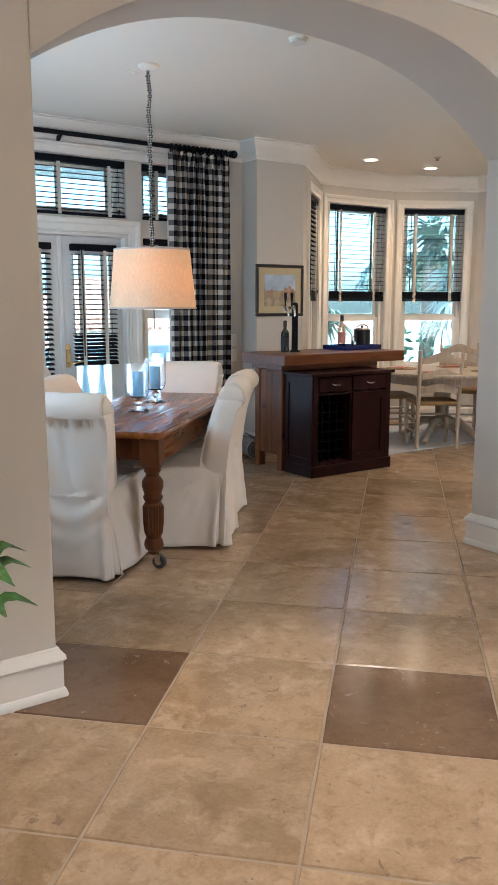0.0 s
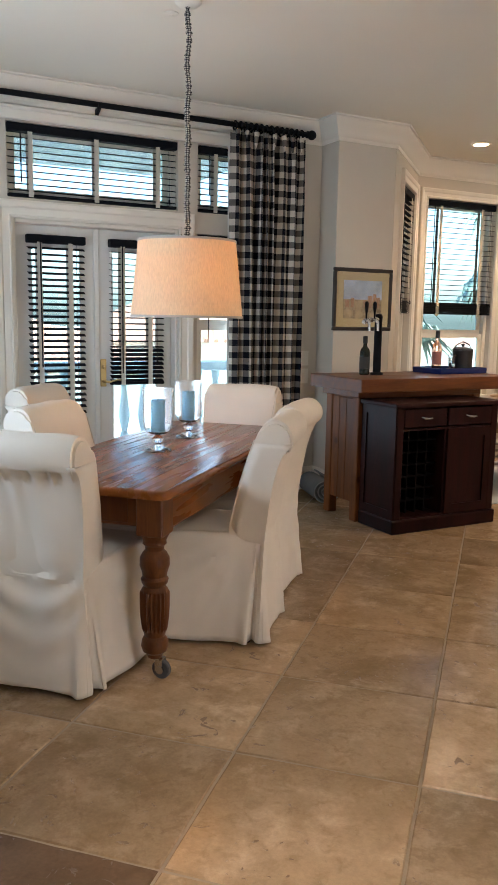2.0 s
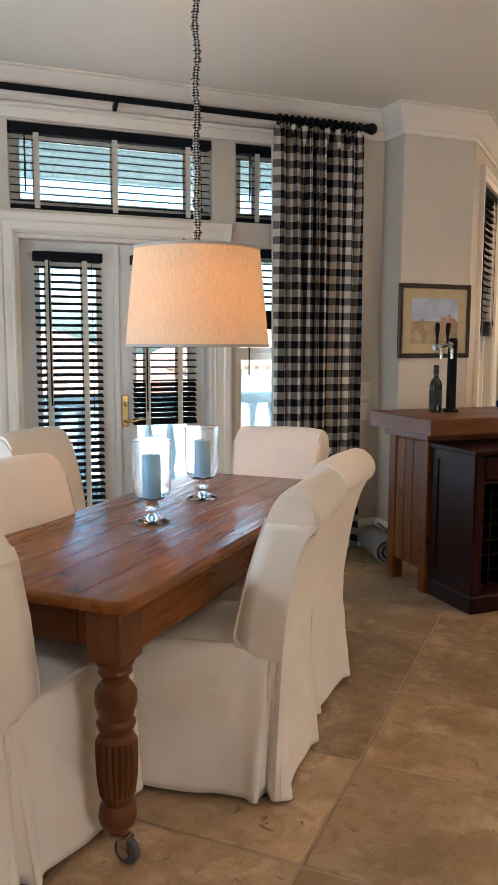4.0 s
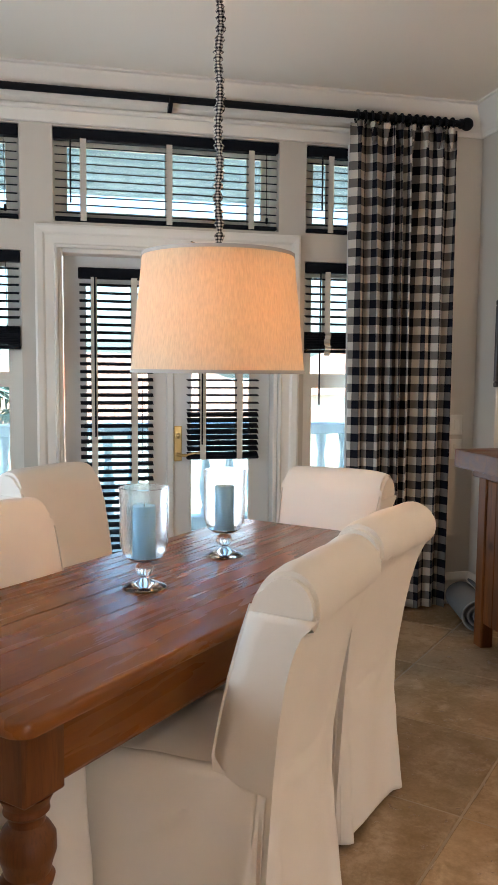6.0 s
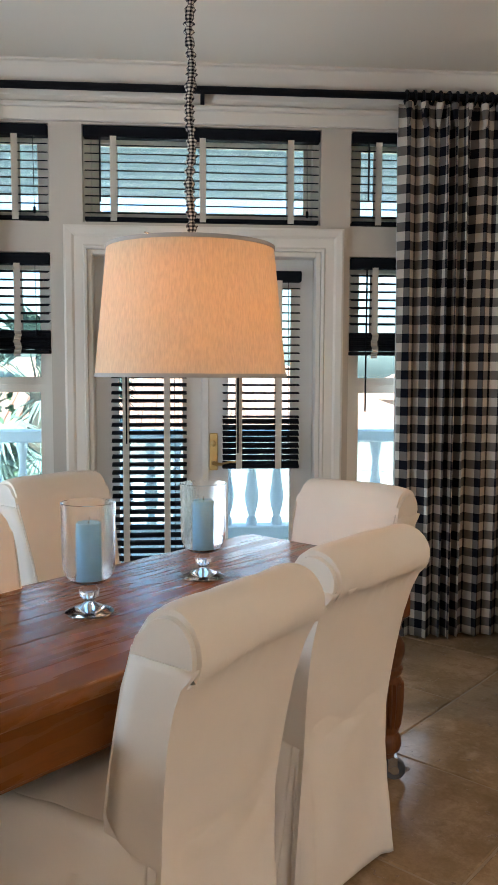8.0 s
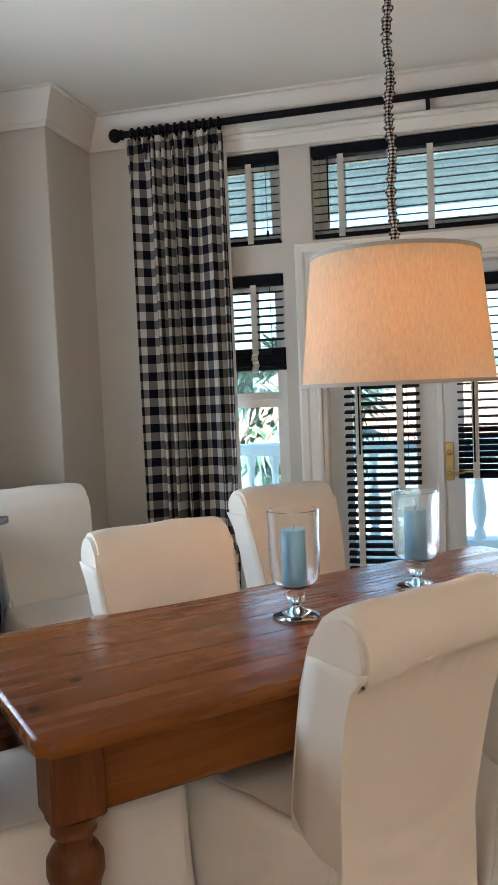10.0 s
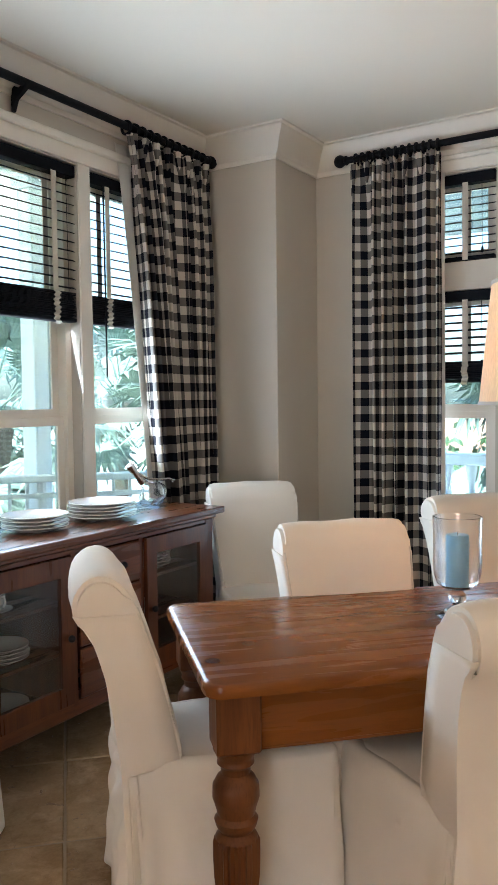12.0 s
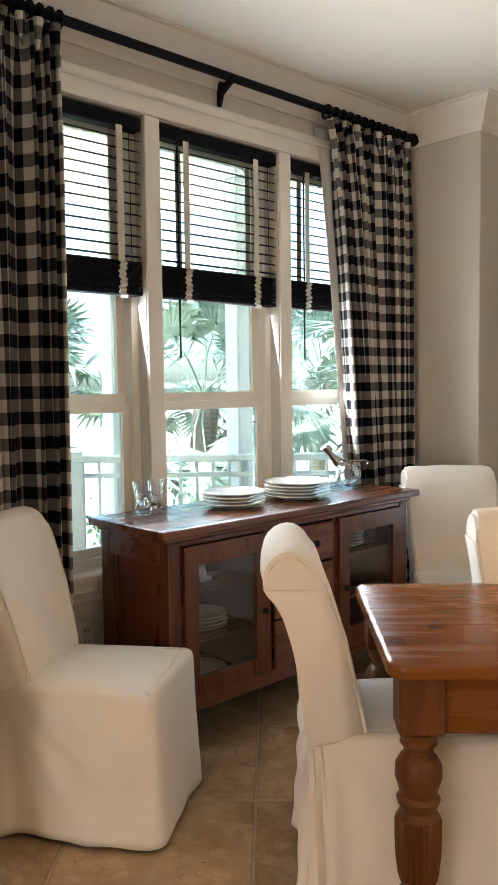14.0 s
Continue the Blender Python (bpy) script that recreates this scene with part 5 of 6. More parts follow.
part("handle", tube([(-0.062, 0, 0.16), (-0.02, 0, 0.135), (0.04, 0, 0.128), (0.10, 0, 0.128), (0.125, 0, 0.118), (0.118, 0, 0.108)], [0.007, 0.006, 0.005, 0.0055, 0.006, 0.004], 8), STEEL, dec, smooth=True)

ol = empty("wall_outlet", pose(0.10, 3.735, 0.40, 0, 0, 90), "cream double socket low on the wall", "socket")
part("cover_plate", boxes((-0.036, 0.036, -0.006, 0.001, -0.058, 0.058), bevel=0.003), PLASTIC, ol)
for z in (-0.022, 0.022):
    o = part("socket", boxes((-0.016, 0.016, -0.009, -0.005, z - 0.014, z + 0.014), bevel=0.003), PLASTIC, ol)
    part("slot", boxes((-0.008, -0.005, -0.0098, -0.0085, z - 0.006, z + 0.006), (0.005, 0.008, -0.0098, -0.0085, z - 0.006, z + 0.006)), DARK, o)
for z, lab in ((1.085, "cream rocker switch beside the curtain"), (0.94, "cream socket plate below the switch")):
    sw = empty("light_switch" if z > 1 else "wall_outlet", pose(4.165, 6.42, z), lab, "switch" if z > 1 else "socket")
    part("cover_plate", boxes((-0.04, 0.04, -0.006, 0.001, -0.06, 0.06), bevel=0.003), PLASTIC, sw)
    part("rocker" if z > 1 else "socket", boxes((-0.016, 0.016, -0.011, -0.005, -0.032, 0.032), bevel=0.003), PLASTIC, sw)

# ---- bar with the dark wine cabinet before it ----
bar = empty("bar_counter", pose(0, 0, 0), "rustic wooden bar with a thick overhanging top", "bar")
part("top", boxes((3.80, 5.17, 5.10, 5.73, 0.925, 1.015), bevel=0.008, seg=2), OAK_X, bar, "thick plank bar top")
part("neck_rail", boxes((3.90, 5.0, 5.27, 5.72, 0.875, 0.926), bevel=0.004), OAK_X, bar)
for x in (3.93, 4.96):
    for y in (5.305, 5.635):
        part("post", boxes((x, x + 0.07, y, y + 0.075, 0.0, 0.876), bevel=0.006), OAK_Z, bar)
for x in (3.945, 4.995):
    pn = part("side_panel", boxes((x, x + 0.02, 5.375, 5.64, 0.13, 0.876), bevel=0.002), OAK_Z, bar)
    for k in range(3):
        y = 5.378 + 0.087 * k
        part("board", boxes((x - 0.006, x + 0.002, y, y + 0.084, 0.13, 0.86), bevel=0.003), OAK_Z, pn)
part("back_panel", boxes((3.99, 4.97, 5.68, 5.70, 0.1, 0.876)), OAK_Z, bar)
part("front_panel", boxes((3.99, 4.97, 5.315, 5.335, 0.1, 0.876)), OAK_Z, bar)

cab = empty("wine_cabinet", pose(0, 0, 0), "dark mahogany wine cabinet with drawers and bottle lattice", "cabinet")
CX0, CX1, CY0, CY1 = 3.962, 4.832, 4.925, 5.295
part("top", boxes((CX0 - 0.028, CX1 + 0.028, CY0 - 0.026, CY1, 0.84, 0.868), bevel=0.007, seg=2), MAHOG, cab)
part("plinth", boxes((CX0 - 0.018, CX1 + 0.018, CY0 - 0.018, CY1, 0.0, 0.095), bevel=0.008), MAHOG, cab)
for x in (CX0, CX1 - 0.02):
    part("side_panel", boxes((x, x + 0.02, CY0, CY1, 0.09, 0.842)), MAHOG, cab)
part("back_panel", boxes((CX0 + 0.02, CX1 - 0.02, CY1 - 0.02, CY1 - 0.005, 0.09, 0.842)), CABINET_SHADE, cab)
part("divider", boxes((4.375, 4.395, CY0 + 0.01, CY1 - 0.02, 0.11, 0.685)), MAHOG, cab)
part("shelf", boxes((CX0 + 0.02, CX1 - 0.02, CY0 + 0.005, CY1 - 0.02, 0.685, 0.70)), MAHOG, cab)
part("bottom_board", boxes((CX0 + 0.02, CX1 - 0.02, CY0 + 0.005, CY1 - 0.02, 0.09, 0.11)), MAHOG, cab)
for x in (CX0, CX1 - 0.055):
    part("stile", boxes((x, x + 0.055, CY0 - 0.006, CY0 + 0.014, 0.095, 0.84), bevel=0.003), MAHOG, cab)
part("side_moulding", ring(CY0, CY1, 0.095, 0.84, 0.05, 0.05, 0.06, 0.06, CX0 - 0.008, CX0 + 0.001, "yz"), MAHOG, cab)
for x0, x1 in ((4.02, 4.378), (4.392, 4.775)):
    d = part("drawer", boxes((x0, x1, CY0 - 0.008, CY0 + 0.012, 0.708, 0.832), bevel=0.005), MAHOG, cab)
    c = (x0 + x1) / 2
    part("cup_pull", tube([(c - 0.04, CY0 - 0.01, 0.775), (c - 0.03, CY0 - 0.028, 0.768), (c, CY0 - 0.034, 0.765), (c + 0.03, CY0 - 0.028, 0.768), (c + 0.04, CY0 - 0.01, 0.775)], 0.007, 8), STEEL, d, smooth=True)
d = part("cabinet_door", ring(4.392, 4.775, 0.1, 0.69, 0.053, 0.053, 0.065, 0.06, CY0 - 0.008, CY0 + 0.012), MAHOG, cab)
part("door_panel", boxes((4.44, 4.727, CY0 + 0.002, CY0 + 0.01, 0.16, 0.635), bevel=0.002), MAHOG, d)
# lattice coloured near black for the shade inside the cabinet
for k in range(4):
    x = 4.06 + 0.078 * k
    part("lattice_upright", boxes((x - 0.005, x + 0.005, CY0 + 0.09, CY0 + 0.30, 0.11, 0.685)), CABINET_SHADE, cab)
for k in range(6):
    z = 0.195 + 0.082 * k
    part("lattice_shelf", boxes((4.0, 4.375, CY0 + 0.092, CY0 + 0.298, z - 0.005, z + 0.005)), CABINET_SHADE, cab)


def bottle(name, m, h, r, glass, label, paper=None, full=True):
    b = empty(name, m, label, "bottle")
    p = [(r * 0.8, 0.0), (r, 0.006), (r, h * 0.58), (r * 0.85, h * 0.66), (r * 0.42, h * 0.74), (r * 0.36, h * 0.8), (r * 0.36, h * 0.97), (r * 0.42, h * 0.975), (r * 0.42, h), (r * 0.2, h)]
    part("glass", lathe(p, 20), glass, b, smooth=True)
    if paper:
        q = lathe([(r + 0.0008, h * 0.16), (r + 0.0008, h * 0.48)], 20)
        part("label", q, paper, b, smooth=True)
    part("capsule", lathe([(r * 0.44, h * 0.82), (r * 0.46, h * 0.83), (r * 0.46, h), (r * 0.3, h + 0.004)], 16), DARK, b, smooth=True)
    return b


bottle("wine_bottle", pose(4.09, 5.48, 1.015), 0.27, 0.036, BOTTLE_D, "dark wine bottle on the bar", DARK)
bottle("wine_bottle", pose(4.83, 5.58, 1.027), 0.30, 0.036, AMBER, "clear rose wine bottle with label on a tray", LABEL)
tap = empty("beer_tap", pose(4.19, 5.47, 1.015), "black and chrome two-handle beer tower", "beer tap")
part("column", lathe([(0.045, 0.0), (0.045, 0.012), (0.028, 0.02), (0.027, 0.40), (0.03, 0.405), (0.022, 0.425), (0.004, 0.43)], 20), IRON, tap, smooth=True)
part("cross_arm", tube([(-0.15, -0.03, 0.37), (-0.06, -0.02, 0.39), (0.0, 0, 0.39)], [0.016, 0.018, 0.02], 10), STEEL, tap, smooth=True)
for k, x in enumerate((-0.14, -0.07)):
    part("faucet", tube([(x, -0.03, 0.385), (x, -0.06, 0.385), (x, -0.085, 0.365), (x, -0.09, 0.31)], [0.013, 0.013, 0.011, 0.009], 8), STEEL, tap, smooth=True)
    part("tap_lever", lathe([(0.006, 0.39), (0.007, 0.43), (0.013, 0.47), (0.014, 0.50), (0.006, 0.512)], 10), IRON, tap, smooth=True, m=pose(x, -0.045, 0))
tray = empty("serving_tray", pose(4.92, 5.53, 1.015, 0, 0, 4), "blue lacquered tray with bar things on it", "tray")
part("base", boxes((-0.24, 0.24, -0.15, 0.15, 0.0, 0.012), bevel=0.004), NAVY, tray)
for d in ((-0.24, 0.24, -0.15, -0.138), (-0.24, 0.24, 0.138, 0.15), (-0.24, -0.228, -0.138, 0.138), (0.228, 0.24, -0.138, 0.138)):
    part("rim", boxes((*d, 0.01, 0.042), bevel=0.003), NAVY, tray)
ice = empty("ice_bucket", pose(5.05, 5.54, 1.027), "black leather ice bucket with a lid", "ice bucket")
part("body", lathe([(0.07, 0.0), (0.075, 0.004), (0.078, 0.15), (0.08, 0.155)], 24), LEATHER, ice, smooth=True)
part("lid", lathe([(0.08, 0.156), (0.081, 0.165), (0.06, 0.178), (0.012, 0.184), (0.012, 0.195), (0.016, 0.205), (0.004, 0.21)], 24), LEATHER, ice, smooth=True)
part("carry_handle", tube([(-0.08, 0, 0.12), (-0.093, 0, 0.16), (-0.06, 0, 0.20), (0.0, 0, 0.222), (0.06, 0, 0.20), (0.093, 0, 0.16), (0.08, 0, 0.12)], 0.006, 6), LEATHER, ice, smooth=True)
for x in (4.91, 4.955):
    tumbler(pose(x, 5.50 + (x - 4.91), 1.027), "small cut glass on the bar tray")

# rolled mat on the floor beside the bar
mat_roll = empty("rolled_mat", pose(4.085, 6.03, 0.0, 0, 0, -14), "grey rolled towel mat on the floor", "mat")
pts = []
for i in range(90):
    a = i / 89 * 6.28318 * 3.2
    r = 0.018 + 0.0042 * a
    pts.append((r * math.cos(a) * 1.12, 0.105 + r * math.sin(a)))
bm = bmesh.new()
cols = [[bm.verts.new((y, x, z)) for x in (-0.2, -0.07, 0.07, 0.2)] for y, z in pts]
for a, b in zip(cols, cols[1:]):
    for k in range(3):
        bm.faces.new((a[k], a[k + 1], b[k + 1], b[k]))
ob = part("roll", bm, MATGREY, mat_roll, smooth=True)
so = ob.modifiers.new("thickness", "SOLIDIFY")
so.thickness = 0.012
bm = tube([(y, -0.2, z) for y, z in pts], 0.005, 5)
part("bound_edge", bm, surface("mat_binding", (0.34, 0.37, 0.38), 0.9), mat_roll, smooth=True)

# framed picture on the pier
pic = empty("framed_picture", pose(4.545, 6.18, 1.56), "landscape print in a dark wooden frame", "picture")
W2, H2 = 0.285, 0.245
for d in ((-W2, W2, H2 - 0.03, H2), (-W2, W2, -H2, -H2 + 0.03), (-W2, -W2 + 0.03, -H2 + 0.03, H2 - 0.03), (W2 - 0.03, W2, -H2 + 0.03, H2 - 0.03)):
    part("frame_bar", boxes((d[0], d[1], -0.024, -0.002, d[2], d[3]), bevel=0.005), FRAMEM, pic)
part("mount", boxes((-W2 + 0.028, W2 - 0.028, -0.012, -0.004, -H2 + 0.028, H2 - 0.028)), MOUNT, pic)
part("print_sky", boxes((-0.185, 0.185, -0.015, -0.011, 0.0, 0.15)), PAINT_SKY, pic)
part("print_land", boxes((-0.185, 0.185, -0.015, -0.011, -0.15, 0.0)), PAINT_LAND, pic)
bm = bmesh.new()
for k, (x, w, h) in enumerate(((-0.15, 0.035, -0.005), (-0.1, 0.03, 0.012), (0.02, 0.03, 0.0), (0.07, 0.045, 0.03), (0.115, 0.03, 0.045), (0.145, 0.04, 0.02))):
    box(bm, x - w / 2, x + w / 2, -0.0165, -0.0148, -0.06, h)
part("print_buildings", bm, PAINT_ROOF, pic)
g = part("pane", boxes((-W2 + 0.03, W2 - 0.03, -0.021, -0.019, -H2 + 0.03, H2 - 0.03)), GLASS, pic)
g.visible_shadow = False

# ---- breakfast corner ----
bt = empty("breakfast_table", pose(6.28, 5.62, 0), "round limed wood pedestal table", "table")
part("tabletop", lathe([(0.66, 0.715), (0.69, 0.72), (0.70, 0.735), (0.695, 0.75), (0.01, 0.75)], 48), PALEWOOD, bt, smooth=True)
part("apron", lathe([(0.60, 0.63), (0.60, 0.716)], 48), PALEWOOD, bt, smooth=True)
part("pedestal", lathe([(0.10, 0.14), (0.11, 0.2), (0.06, 0.28), (0.055, 0.36), (0.095, 0.45), (0.085, 0.54), (0.05, 0.6), (0.12, 0.64)], 24), PALEWOOD, bt, smooth=True)
for a in (20, 110, 200, 290):
    part("pedestal_foot", tube([(0.05, 0, 0.2), (0.2, 0, 0.2), (0.34, 0, 0.1), (0.44, 0, 0.03)], [0.05, 0.045, 0.035, 0.028], 10), PALEWOOD, bt, smooth=True, m=pose(0, 0, 0.012, 0, 0, a))
for k, a in enumerate((30, 120, 210, 300)):
    pm = empty("place_mat", pose(6.28 + 0.45 * math.cos(radians(a)), 5.62 + 0.45 * math.sin(radians(a)), 0.752, 0, 0, a), "dark oval place mat with folded napkin", "place mat", "place mats")
    part("mat", lathe([(0.165, 0.0), (0.168, 0.003), (0.16, 0.006), (0.01, 0.006)], 28), RUSH, pm)
    part("napkin", boxes((-0.05, 0.05, -0.08, 0.08, 0.006, 0.018), bevel=0.004), LABEL, pm)
rug = tagged(part("rug", boxes((4.95, 7.5, 5.32, 6.75, 0.001, 0.011), bevel=0.003), RUG), "pale woven rug under the breakfast table", "rug")


def ladder_chair(m, label):
    c = empty("ladder_back_chair", m, label, "chair", "ladder-back chairs")
    for s in (-1, 1):
        part("back_post", tube([(s * 0.2, -0.2, 0.0), (s * 0.2, -0.2, 0.45), (s * 0.205, -0.24, 0.8), (s * 0.207, -0.265, 0.98)], [0.019, 0.021, 0.019, 0.016], 10), PALEWOOD, c, smooth=True)
        part("front_leg", tube([(s * 0.21, 0.2, 0.0), (s * 0.215, 0.2, 0.25), (s * 0.21, 0.2, 0.46)], [0.015, 0.021, 0.019], 10), PALEWOOD, c, smooth=True)
        for z in (0.16, 0.28):
            part("side_stretcher", tube([(s * 0.2, -0.2, z), (s * 0.211, 0.2, z)], 0.011, 8), PALEWOOD, c, smooth=True)
    for z in (0.2, 0.3):
        part("front_stretcher", tube([(-0.21, 0.2, z), (0.21, 0.2, z)], 0.011, 8), PALEWOOD, c, smooth=True)
    for k, z in enumerate((0.58, 0.72, 0.87)):
        bm = bmesh.new()
        n = 14
        y = -0.215 - 0.03 * k
        hi, lo = [], []
        for i in range(n + 1):
            s = -1 + 2 * i / n
            arch = (0.045 + 0.02 * (k == 2)) * math.cos(s * 1.5) ** 2
            yy = y - 0.03 * (1 - s * s)
            hi.append([bm.verts.new((s * 0.195, yy + d, z + 0.03 + arch)) for d in (-0.007, 0.007)])
            lo.append([bm.verts.new((s * 0.195, yy + d, z - 0.025 + arch * 0.4)) for d in (-0.007, 0.007)])
        for i in range(n):
            for a, b in (((hi, 0), (hi, 1)), ((hi, 1), (lo, 1)), ((lo, 1), (lo, 0)), ((lo, 0), (hi, 0))):
                bm.faces.new((a[0][i][a[1]], a[0][i + 1][a[1]], b[0][i + 1][b[1]], b[0][i][b[1]]))
        part("back_slat", bm, PALEWOOD, c, smooth=True)
    part("seat", boxes((-0.225, 0.225, -0.21, 0.225, 0.435, 0.475), bevel=0.016, seg=2), RUSH, c, "woven rush seat", smooth=True)
    return c


ladder = "limed ladder-back chair with rush seat "
ladder_chair(pose(5.92, 5.42, 0.012, 0, 0, -32), ladder + "drawn up to the round table")
ladder_chair(pose(5.98, 6.1, 0.012, 0, 0, -118), ladder + "by the bay window")
ladder_chair(pose(6.98, 6.02, 0.012, 0, 0, 130), ladder + "behind the round table")
ladder_chair(pose(6.62, 5.02, 0.0, 0, 0, 28), ladder + "beside the walkway")


# ---- ceiling fittings ----
def downlight(x, y, watts, colour=(1.0, 0.74, 0.49), label="lit recessed downlight with a white rim", cone=120):
    d = empty("downlight", pose(x, y, CEILING), label, "ceiling light", "recessed downlights")
    bm = lathe([(0.062, -0.001), (0.088, -0.001), (0.092, -0.006), (0.066, -0.010), (0.062, -0.006)], 28)
    bmesh.ops.delete(bm, geom=[f for f in bm.faces if len(f.verts) > 4], context="FACES_ONLY")
    part("rim", bm, CEIL, d, smooth=True)
    part("lamp_face", lathe([(0.061, -0.002), (0.061, -0.0035)], 24), GLOW, d, "warm glowing lamp")
    lamp("downlight_lamp", "SPOT", (x, y, CEILING - 0.02), watts, colour, 0.05, (x, y, 0), cone)


for x, y in ((5.83, 6.31), (6.73, 6.32)):
    downlight(x, y, 4.0, (1.0, 0.66, 0.36))
# unseen hall lamps, added for warm fill; the narrow one brightens the near floor
for x, y, w, cone in ((-0.9, 1.3, 0.8, 120), (1.12, 1.25, 20, 66), (2.4, 1.3, 1.0, 120), (4.0, 1.4, 1.3, 120), (0.6, -1.8, 1.0, 120), (3.0, -2.0, 1.0, 120)):
    downlight(x, y, w, (1.0, 0.86, 0.70) if cone < 90 else (1.0, 0.74, 0.49), label="unseen recessed downlight added in the hall ceiling as fill", cone=cone)
# added fill out of view: wide warm lamp for the east pier, floor and ceiling
downlight(5.5, 3.6, 10.0, (1.0, 0.74, 0.47), label="unseen recessed downlight added past the arch as warm fill", cone=170)
sm = empty("smoke_detector", pose(2.85, 3.74, CEILING), "small white round smoke detector", "smoke detector")
part("base", lathe([(0.055, 0.001), (0.055, -0.012)], 24), CEIL, sm)
part("cover", lathe([(0.05, -0.012), (0.047, -0.026), (0.03, -0.032), (0.002, -0.033)], 24), PLASTIC, sm, smooth=True)
sp = empty("sprinkler_head", pose(2.375, 4.89, CEILING), "small white ceiling sprinkler plate", "sprinkler")
part("plate", lathe([(0.04, 0.001), (0.04, -0.004), (0.012, -0.01), (0.01, -0.014)], 20), CEIL, sp, smooth=True)
vent = empty("ceiling_vent", pose(6.31, 5.84, CEILING), "small dark ceiling sprinkler by the downlights", "sprinkler")
part("plate", lathe([(0.04, 0.001), (0.04, -0.006), (0.012, -0.02), (0.02, -0.03), (0.004, -0.034)], 16), STEEL, vent, smooth=True)

# ---- potted plant in the hall ----
plant = empty("potted_plant", pose(0.36, 2.24, 0), "variegated green plant in a white pot by the pier", "plant")
part("pot", lathe([(0.10, 0.0), (0.11, 0.01), (0.15, 0.34), (0.158, 0.36), (0.145, 0.362), (0.14, 0.33), (0.002, 0.33)], 32), POT, plant, smooth=True)
part("soil", lathe([(0.139, 0.325), (0.139, 0.335), (0.002, 0.345)], 24), SOIL, plant, smooth=True)
rnd = random.Random(6)
for k in range(26):
    a, ln, rise = k * 2.4, rnd.uniform(0.16, 0.27), rnd.uniform(0.08, 0.36)
    base = Vector((0.05 * math.cos(a), 0.05 * math.sin(a), 0.33))
    tip_r = ln
    bm = bmesh.new()
    rows = []
    for i in range(9):
        t = i / 8
        r = 0.04 + tip_r * t
        z = 0.34 + rise * math.sin(min(1, t * 1.25) * 1.57) - 0.13 * max(0, t - 0.55) ** 1.3
        w = 0.043 * math.sin(math.pi * min(1, max(0, (t - 0.28) / 0.72)) ** 0.8) + 0.003
        c = Vector((r * math.cos(a), r * math.sin(a), z))
        s = Vector((-math.sin(a), math.cos(a), 0)) * w
        rows.append([bm.verts.new(c - s + Vector((0, 0, 0.014 * w / 0.04))), bm.verts.new(c), bm.verts.new(c + s + Vector((0, 0, 0.014 * w / 0.04)))])
    for p, q in zip(rows, rows[1:]):
        for j in range(2):
            bm.faces.new((p[j], p[j + 1], q[j + 1], q[j])).smooth = True
    ob = part("leaf", bm, LEAF, plant, smooth=True)


# ---- outdoors ----
bm = boxes((-400, 400, -400, 400, -3.6, -3.5))
tagged(part("ground", bm, LAWN), "lawn and planting below the balcony", "ground", kind="structure")
bm = boxes((-3.4, 0.0, -2, 9.6, -0.35, -0.05), (0.0, 9.5, 6.65, 9.6, -0.35, -0.05))
tagged(part("pavement_balcony", bm, DECKM), "pale paved balcony outside the windows", "balcony", kind="structure")
bm = boxes((-1.0, -0.05, -5.2, 6.63, 2.98, 3.14), (-1.0, 4.7, 6.63, 9.7, 2.98, 3.14), (4.7, 9.4, 7.3, 8.3, 2.98, 3.14))
tagged(part("trim_eaves", bm, PORCH), "blue-grey painted soffit over the balcony", "eaves", kind="structure")


def railing(a, b, label, z0=-0.05, top=0.98):
    a, b = Vector(a), Vector(b)
    n = (b - a).length
    m = pose(a.x, a.y, z0, 0, 0, math.degrees(math.atan2(b.y - a.y, b.x - a.x)))
    r = empty("railing", m, label, "railing", "balcony railings")
    part("top_rail", boxes((0, n, -0.045, 0.045, top - 0.05, top), bevel=0.008), WHITEP, r)
    part("lower_rail", boxes((0, n, -0.02, 0.02, 0.08, 0.12), (0, n, -0.018, 0.018, top - 0.16, top - 0.125), bevel=0.004), WHITEP, r)
    pm = mesh_of("picket", boxes((-0.011, 0.011, -0.011, 0.011, 0.1, top - 0.05)), WHITEP)
    for i in range(int(n / 0.115)):
        o = new("picket", pm)
        o.parent, o.matrix_local = r, pose(0.05 + i * 0.115, 0, 0)
    for k in range(int(n / 1.5) + 1):
        part("newel", boxes((k * 1.5 - 0.04, k * 1.5 + 0.04, -0.04, 0.04, 0, top + 0.03), bevel=0.006), WHITEP, r)
    return r


railing((-3.05, 3.9), (0.3, 7.45), "white picket railing round the balcony")
def column(x, y):
    c = empty("porch_column", pose(x, y, -0.05), "slender white porch column", "column", "porch columns")
    part("shaft", boxes((-0.07, 0.07, -0.07, 0.07, 0.2, 2.9), bevel=0.01), WHITEP, c)
    part("base", boxes((-0.1, 0.1, -0.1, 0.1, 0, 0.2), bevel=0.015), WHITEP, c)
    part("capital", boxes((-0.1, 0.1, -0.1, 0.1, 2.9, 3.03), bevel=0.015), WHITEP, c)


column(-1.9, 5.25)
column(-1.29, 5.89)

